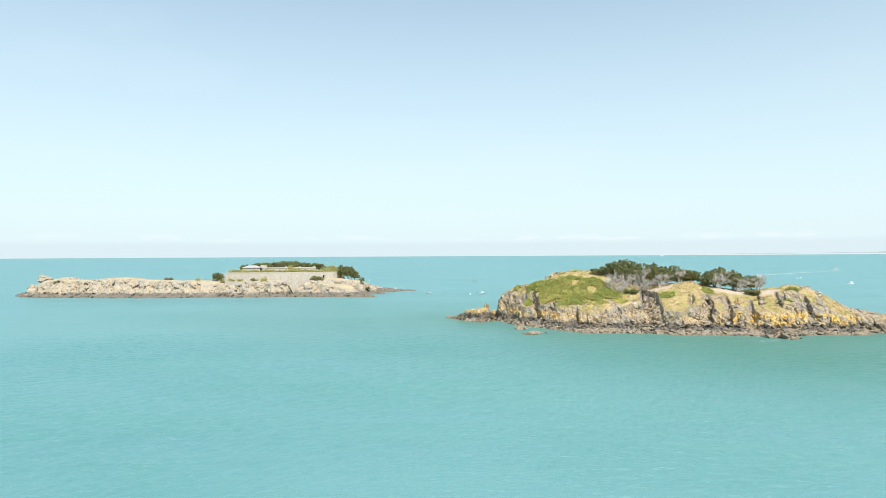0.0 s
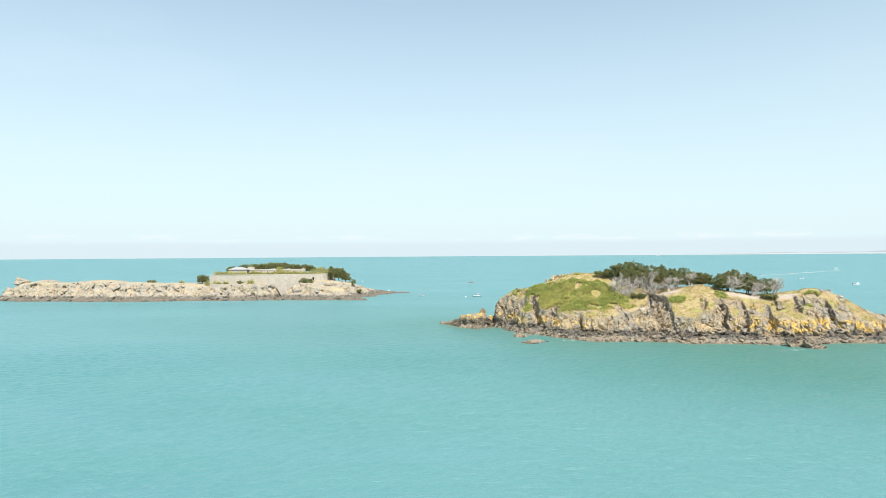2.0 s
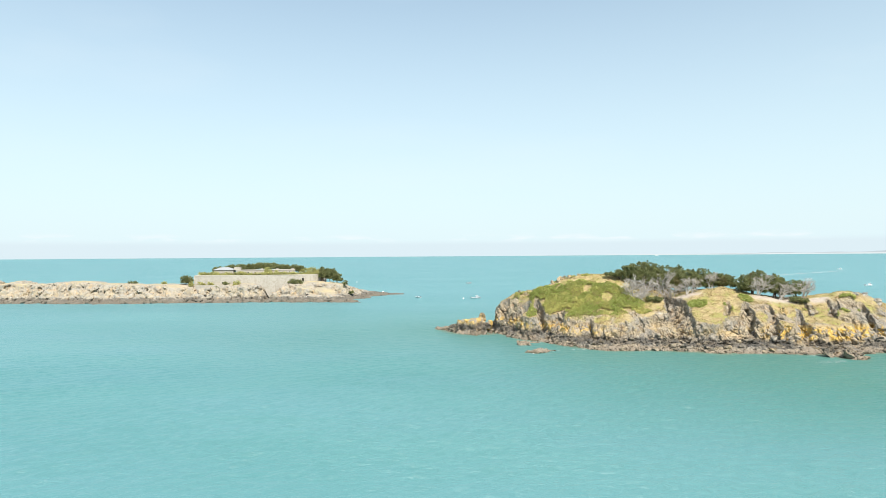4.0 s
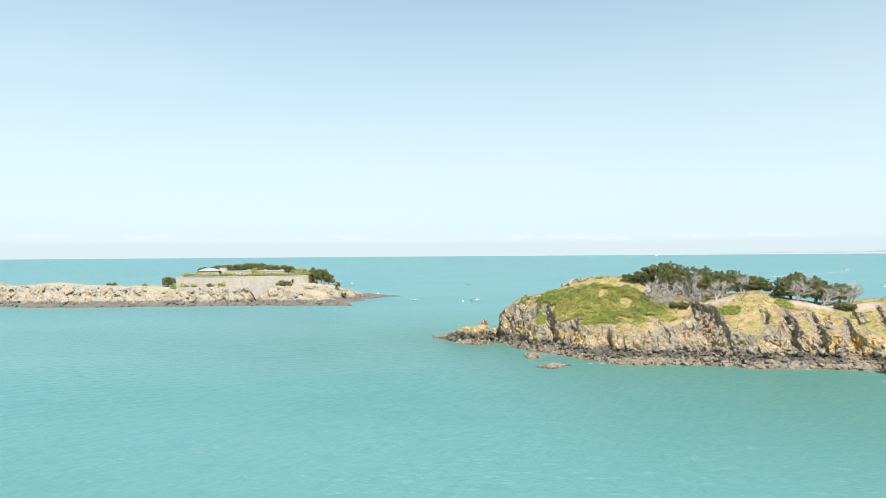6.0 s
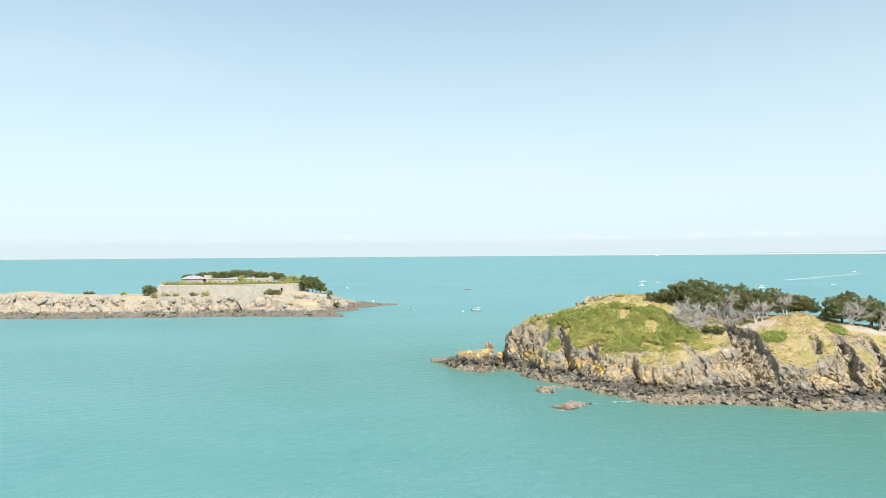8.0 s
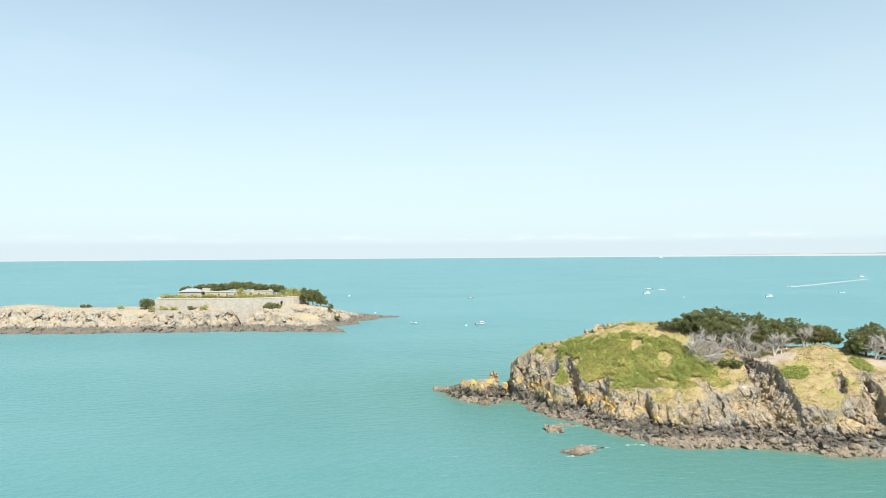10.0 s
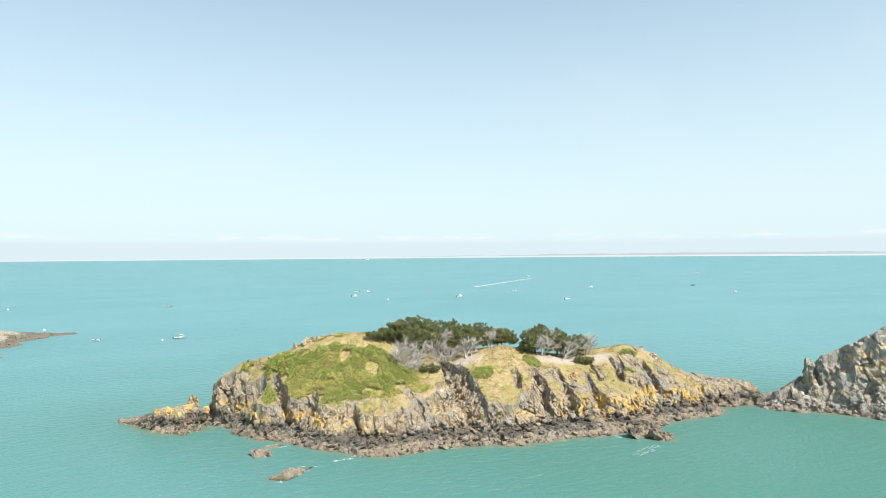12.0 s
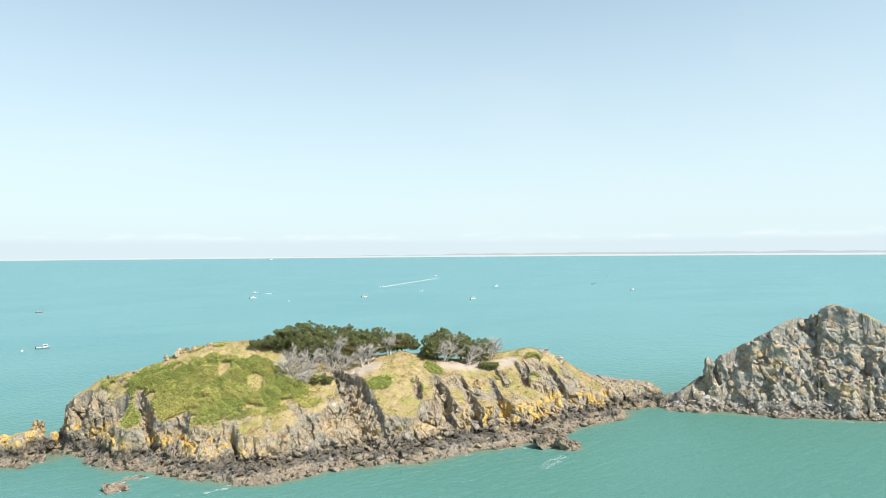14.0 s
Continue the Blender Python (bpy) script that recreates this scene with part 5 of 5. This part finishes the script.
# ---------------------------------------------------------------- fort
def ribbon(line, z0, z1, thick, z0s=None):
    """A standing wall of that thickness along a plan line; its foot may follow z0s."""
    bm = bmesh.new()
    n = len(line)
    rows = []
    for i, (x, y) in enumerate(line):
        a, b = line[max(0, i - 1)], line[min(n - 1, i + 1)]
        w = Vector((b[0] - a[0], b[1] - a[1], 0)).normalized()
        q = Vector((-w.y, w.x, 0)) * thick
        f = z0s[i] if z0s else z0
        rows.append([bm.verts.new(p) for p in ((x, y, f), (x, y, z1), (x + q.x, y + q.y, z1), (x + q.x, y + q.y, f))])
    for a, b in zip(rows, rows[1:]):
        for i in range(4):
            bm.faces.new((a[i], b[i], b[(i + 1) % 4], a[(i + 1) % 4]))
    bm.faces.new(rows[0])
    bm.faces.new(rows[-1][::-1])
    bmesh.ops.recalc_face_normals(bm, faces=bm.faces)
    return bm


def curve_points(knots, n):
    out = []
    for i in range(len(knots) - 1):
        p0, p1, p2, p3 = (Vector(knots[max(0, min(len(knots) - 1, i + k))]) for k in (-1, 0, 1, 2))
        for s in range(n):
            t = s / n
            out.append(tuple(0.5 * (2 * p1 + (p2 - p0) * t + (2 * p0 - 5 * p1 + 4 * p2 - p3) * t * t + (3 * p1 - p0 - 3 * p2 + p3) * t ** 3)))
    return out + [tuple(knots[-1])]


def build_fort():
    fort = new("sea_fort")
    fort.location = (0, 0, 0)
    front = curve_points([(-145.2, 399.2), (-125, 397.8), (-105, 398.6), (-90, 402.5), (-80, 409), (-75.6, 415.3)], 8)
    top = 14.1
    feet = [float(fort_land.at(x, y - 0.5)) - 1.2 for x, y in front]
    wall = part("rampart_wall", ribbon(front, 0, top, 2.2, feet), WALL, fort, "weathered stone rampart facing the water")
    part("coping", ribbon([(x, y - 0.14) for x, y in front], top + 0.004, top + 0.32, 2.5), COPING, wall)
    side = [(-145.2, 401.4), (-150, 414), (-140, 436), (-112, 440), (-88, 436), (-74.5, 419)]
    part("rear_wall", ribbon(side, 5, top, 1.8), WALL, fort)
    # courtyard
    bm = bmesh.new()
    ring = [bm.verts.new((x, y + 1.2, 13.2)) for x, y in front] + [bm.verts.new((x, y, 13.2)) for x, y in reversed(side)]
    bm.faces.new(ring)
    part("courtyard", bm, ROCK_FORT, fort)
    # casemate block with slit windows and parapet
    def block(name, x0, x1, y0, y1, z0, z1, tilt, label=""):
        ob = part(name, box(bmesh.new(), x0, x1, y0, y1, z0, z1, 0.08), WALL, fort, label)
        c = Vector(((x0 + x1) / 2, (y0 + y1) / 2, 0))
        ob.matrix_basis = Matrix.Translation(c) @ pose(0, 0, 0, 0, 0, tilt) @ Matrix.Translation(-c)
        return ob
    gate = block("gatehouse", -137.5, -126.5, 406.5, 414, 13, 17.3, 8, "square stone guardhouse under a hipped roof")
    bm = bmesh.new()
    w = [bm.verts.new(p) for p in ((-138.2, 405.9, 17.32), (-125.8, 405.9, 17.32), (-125.8, 414.6, 17.32), (-138.2, 414.6, 17.32), (-134.2, 410.2, 18.9), (-129.8, 410.2, 18.9))]
    for f in ((0, 1, 5, 4), (1, 2, 5), (2, 3, 4, 5), (3, 0, 4), (3, 2, 1, 0)):
        bm.faces.new([w[i] for i in f])
    part("hipped_roof", bm, SLATE, gate, "pale hipped slate roof")
    part("chimney", box(bmesh.new(), -126.4, -122.6, 408, 411, 17.2, 19.0, 0.05), WALL, gate)
    long = block("casemate", -126, -92, 412, 421, 13, 16.9, 11, "long flat-roofed stone casemate")
    part("parapet", box(bmesh.new(), -126.2, -91.8, 411.7, 412.3, 16.9, 17.4), COPING, long)
    # dark blocks on the face, painted as the shade in slit windows
    for k in range(8):
        part("window", box(bmesh.new(), -123.4 + 4.0 * k, -122.7 + 4.0 * k, 411.93, 412.2, 14.6, 16.0), OPENING_SHADE, long)
    for k in range(3):
        part("vent_stack", box(bmesh.new(), -112 + 9.0 * k, -110.6 + 9.0 * k, 413, 414.2, 16.9, 18.1, 0.04), WALL, long)
    low = block("lower_casemate", -112, -97, 408.5, 412, 13, 15.2, 9)
    part("coping", box(bmesh.new(), -112.2, -96.8, 408.3, 408.8, 15.2, 15.45), COPING, low)
    # dark blocks on the rampart, coloured as the shade inside openings
    def opening(x, z0, z1, w):
        y = float(np.interp(x, [p[0] for p in front], [p[1] for p in front]))
        part("embrasure", box(bmesh.new(), x - w / 2, x + w / 2, y - 0.25, y + 0.5, z0, z1), OPENING_SHADE, wall)
        part("lintel", box(bmesh.new(), x - w / 2 - 0.3, x + w / 2 + 0.3, y - 0.4, y + 0.4, z1, z1 + 0.3, 0.03), COPING, wall)
    opening(-84.2, 10.6, 12.4, 1.0)
    opening(-128.5, 9.6, 10.6, 1.2)
    # landing terrace
    part("terrace_wall", ribbon([(-143, 393.5), (-133, 392.5), (-126, 394)], 5.5, 9.0, 0.8), WALL, fort)
    part("terrace_wall", ribbon([(-141, 390.2), (-130, 389.6)], 4.0, 7.2, 0.7), WALL, fort)
    return tagged(fort, "low pale stone sea fort with a curved rampart", "fort")


build_fort()


def shrub(land, x, y, z, rx, rz, seed, label, mat, name="shrub", leaf=0.5):
    ob = new(name)
    base = float(land.at(x, y)) if z is None else z
    ob.location = (x, y, base)
    part("foliage", crown_mesh([(0, 0, rz * 0.35, rx, rx * 0.8, rz * 0.75)], 60, leaf, seed, mat), None, ob)
    part("stem", limb_mesh((0, 0, 0), [(0, 0, rz * 0.7), (rx * 0.4, 0, rz * 0.5)], 0.08, seed, BARK), None, ob)
    return tagged(ob, label, "shrub", "shrubs round the fort")


rnd = random.Random(12)
for k in range(26):
    u = k / 25
    x = -143 + 66 * u
    y = float(np.interp(x, [-145, -125, -105, -90, -80, -75], [401.5, 400.5, 401.5, 405.5, 411, 415])) + 1.6 + rnd.uniform(0, 1)
    shrub(fort_land, x, y, 13.2, rnd.uniform(1.6, 2.6), rnd.uniform(1.6, 2.8), 400 + k, "yellow-green tamarisk bush behind the rampart", HEDGE)
for k, (x, y, z, rx, rz) in enumerate(((-106, 409, 13.2, 2.2, 5), (-82, 418, 13.2, 3.6, 4.4), (-78, 419, 13.2, 2.4, 3.6), (-88, 420, 13.2, 1.8, 3.4), (-101, 408, 13.2, 1.6, 3.2))):
    shrub(fort_land, x, y, z, rx, rz, 440 + k, "rounded grey-green bush inside the fort", HEDGE)
for k, (x, y, rx, rz) in enumerate(((-135, 395.5, 1.8, 1.8), (-126, 396, 1.6, 1.6), (-130, 391, 1.4, 1.4), (-119, 393, 1.8, 1.6), (-89, 399, 2.6, 2.0), (-85, 401, 1.8, 1.6), (-141, 396, 2.2, 2.2),
                                    (-60, 407.5, 1.6, 1.8), (-56, 407, 1.2, 1.4), (-147, 397, 1.6, 1.6), (-185, 406.8, 1.8, 1.0), (-187, 407, 1.0, 0.8), (-163, 398, 1.0, 0.8))):
    shrub(fort_land, x, y, None, rx, rz, 460 + k, "dark green bush rooted in the rock below the wall", HEDGE if k % 3 == 0 else PINE)
FAR = dict(deep=6.0, leaf=0.7, density=60, group="pines of the fort")
pine(fort_land, -152, 402, [(0, 0, 12.0, 3.0, 2.4, 1.8), (2.0, 0, 11.2, 2.0, 2.0, 1.2)], 501, "dark rounded pine at the rampart's corner", **FAR)
pine(fort_land, -74.5, 413, [(0, 0, 14.5, 1.8, 2, 3.0), (0.4, 0, 17.0, 1.2, 1.4, 1.6)], 502, "dark green conifer at the rampart's end", **FAR)
pine(fort_land, -69.5, 413, [(0, 0, 13.6, 3.4, 2.6, 3.0), (1.2, 0, 15.6, 2.6, 2, 2.0), (-1.4, 0, 16.0, 2.0, 2, 1.8)], 503, "broad dark conifer on the rocks beside the fort", **FAR)
pine(fort_land, -65, 411, [(0, 0, 12.2, 2.6, 2, 2.6), (1.6, -0.6, 10.8, 1.6, 1.4, 1.4)], 504, "dark conifer beside the fort", **FAR)
for k in range(13):
    x = -143 + 4.3 * k + rnd.uniform(-1, 1)
    zt = 17.8 + 2.0 * math.sin(0.25 * k) ** 2 + rnd.uniform(-0.5, 0.7)
    pine(fort_land, x, 430 + rnd.uniform(-2, 3), [(0, 0, zt, 2.4, 2, 0.9), (1.6, 0, zt - 0.9, 2.0, 2, 0.8), (-1.6, 0, zt - 1.0, 2.0, 2, 0.8)], 520 + k, "flat-topped dark pine rising behind the fort", **{**FAR, "deep": 2.6})

# ---------------------------------------------------------------- loose rocks, last
boulders(near_island, near, ROCK, 260, 40, 134, 183, 206, 0.1, 3.4, 9)
boulders(east_rock, east, ROCK_EAST, 60, 138, 175, 154, 196, 0.1, 3.0, 10)
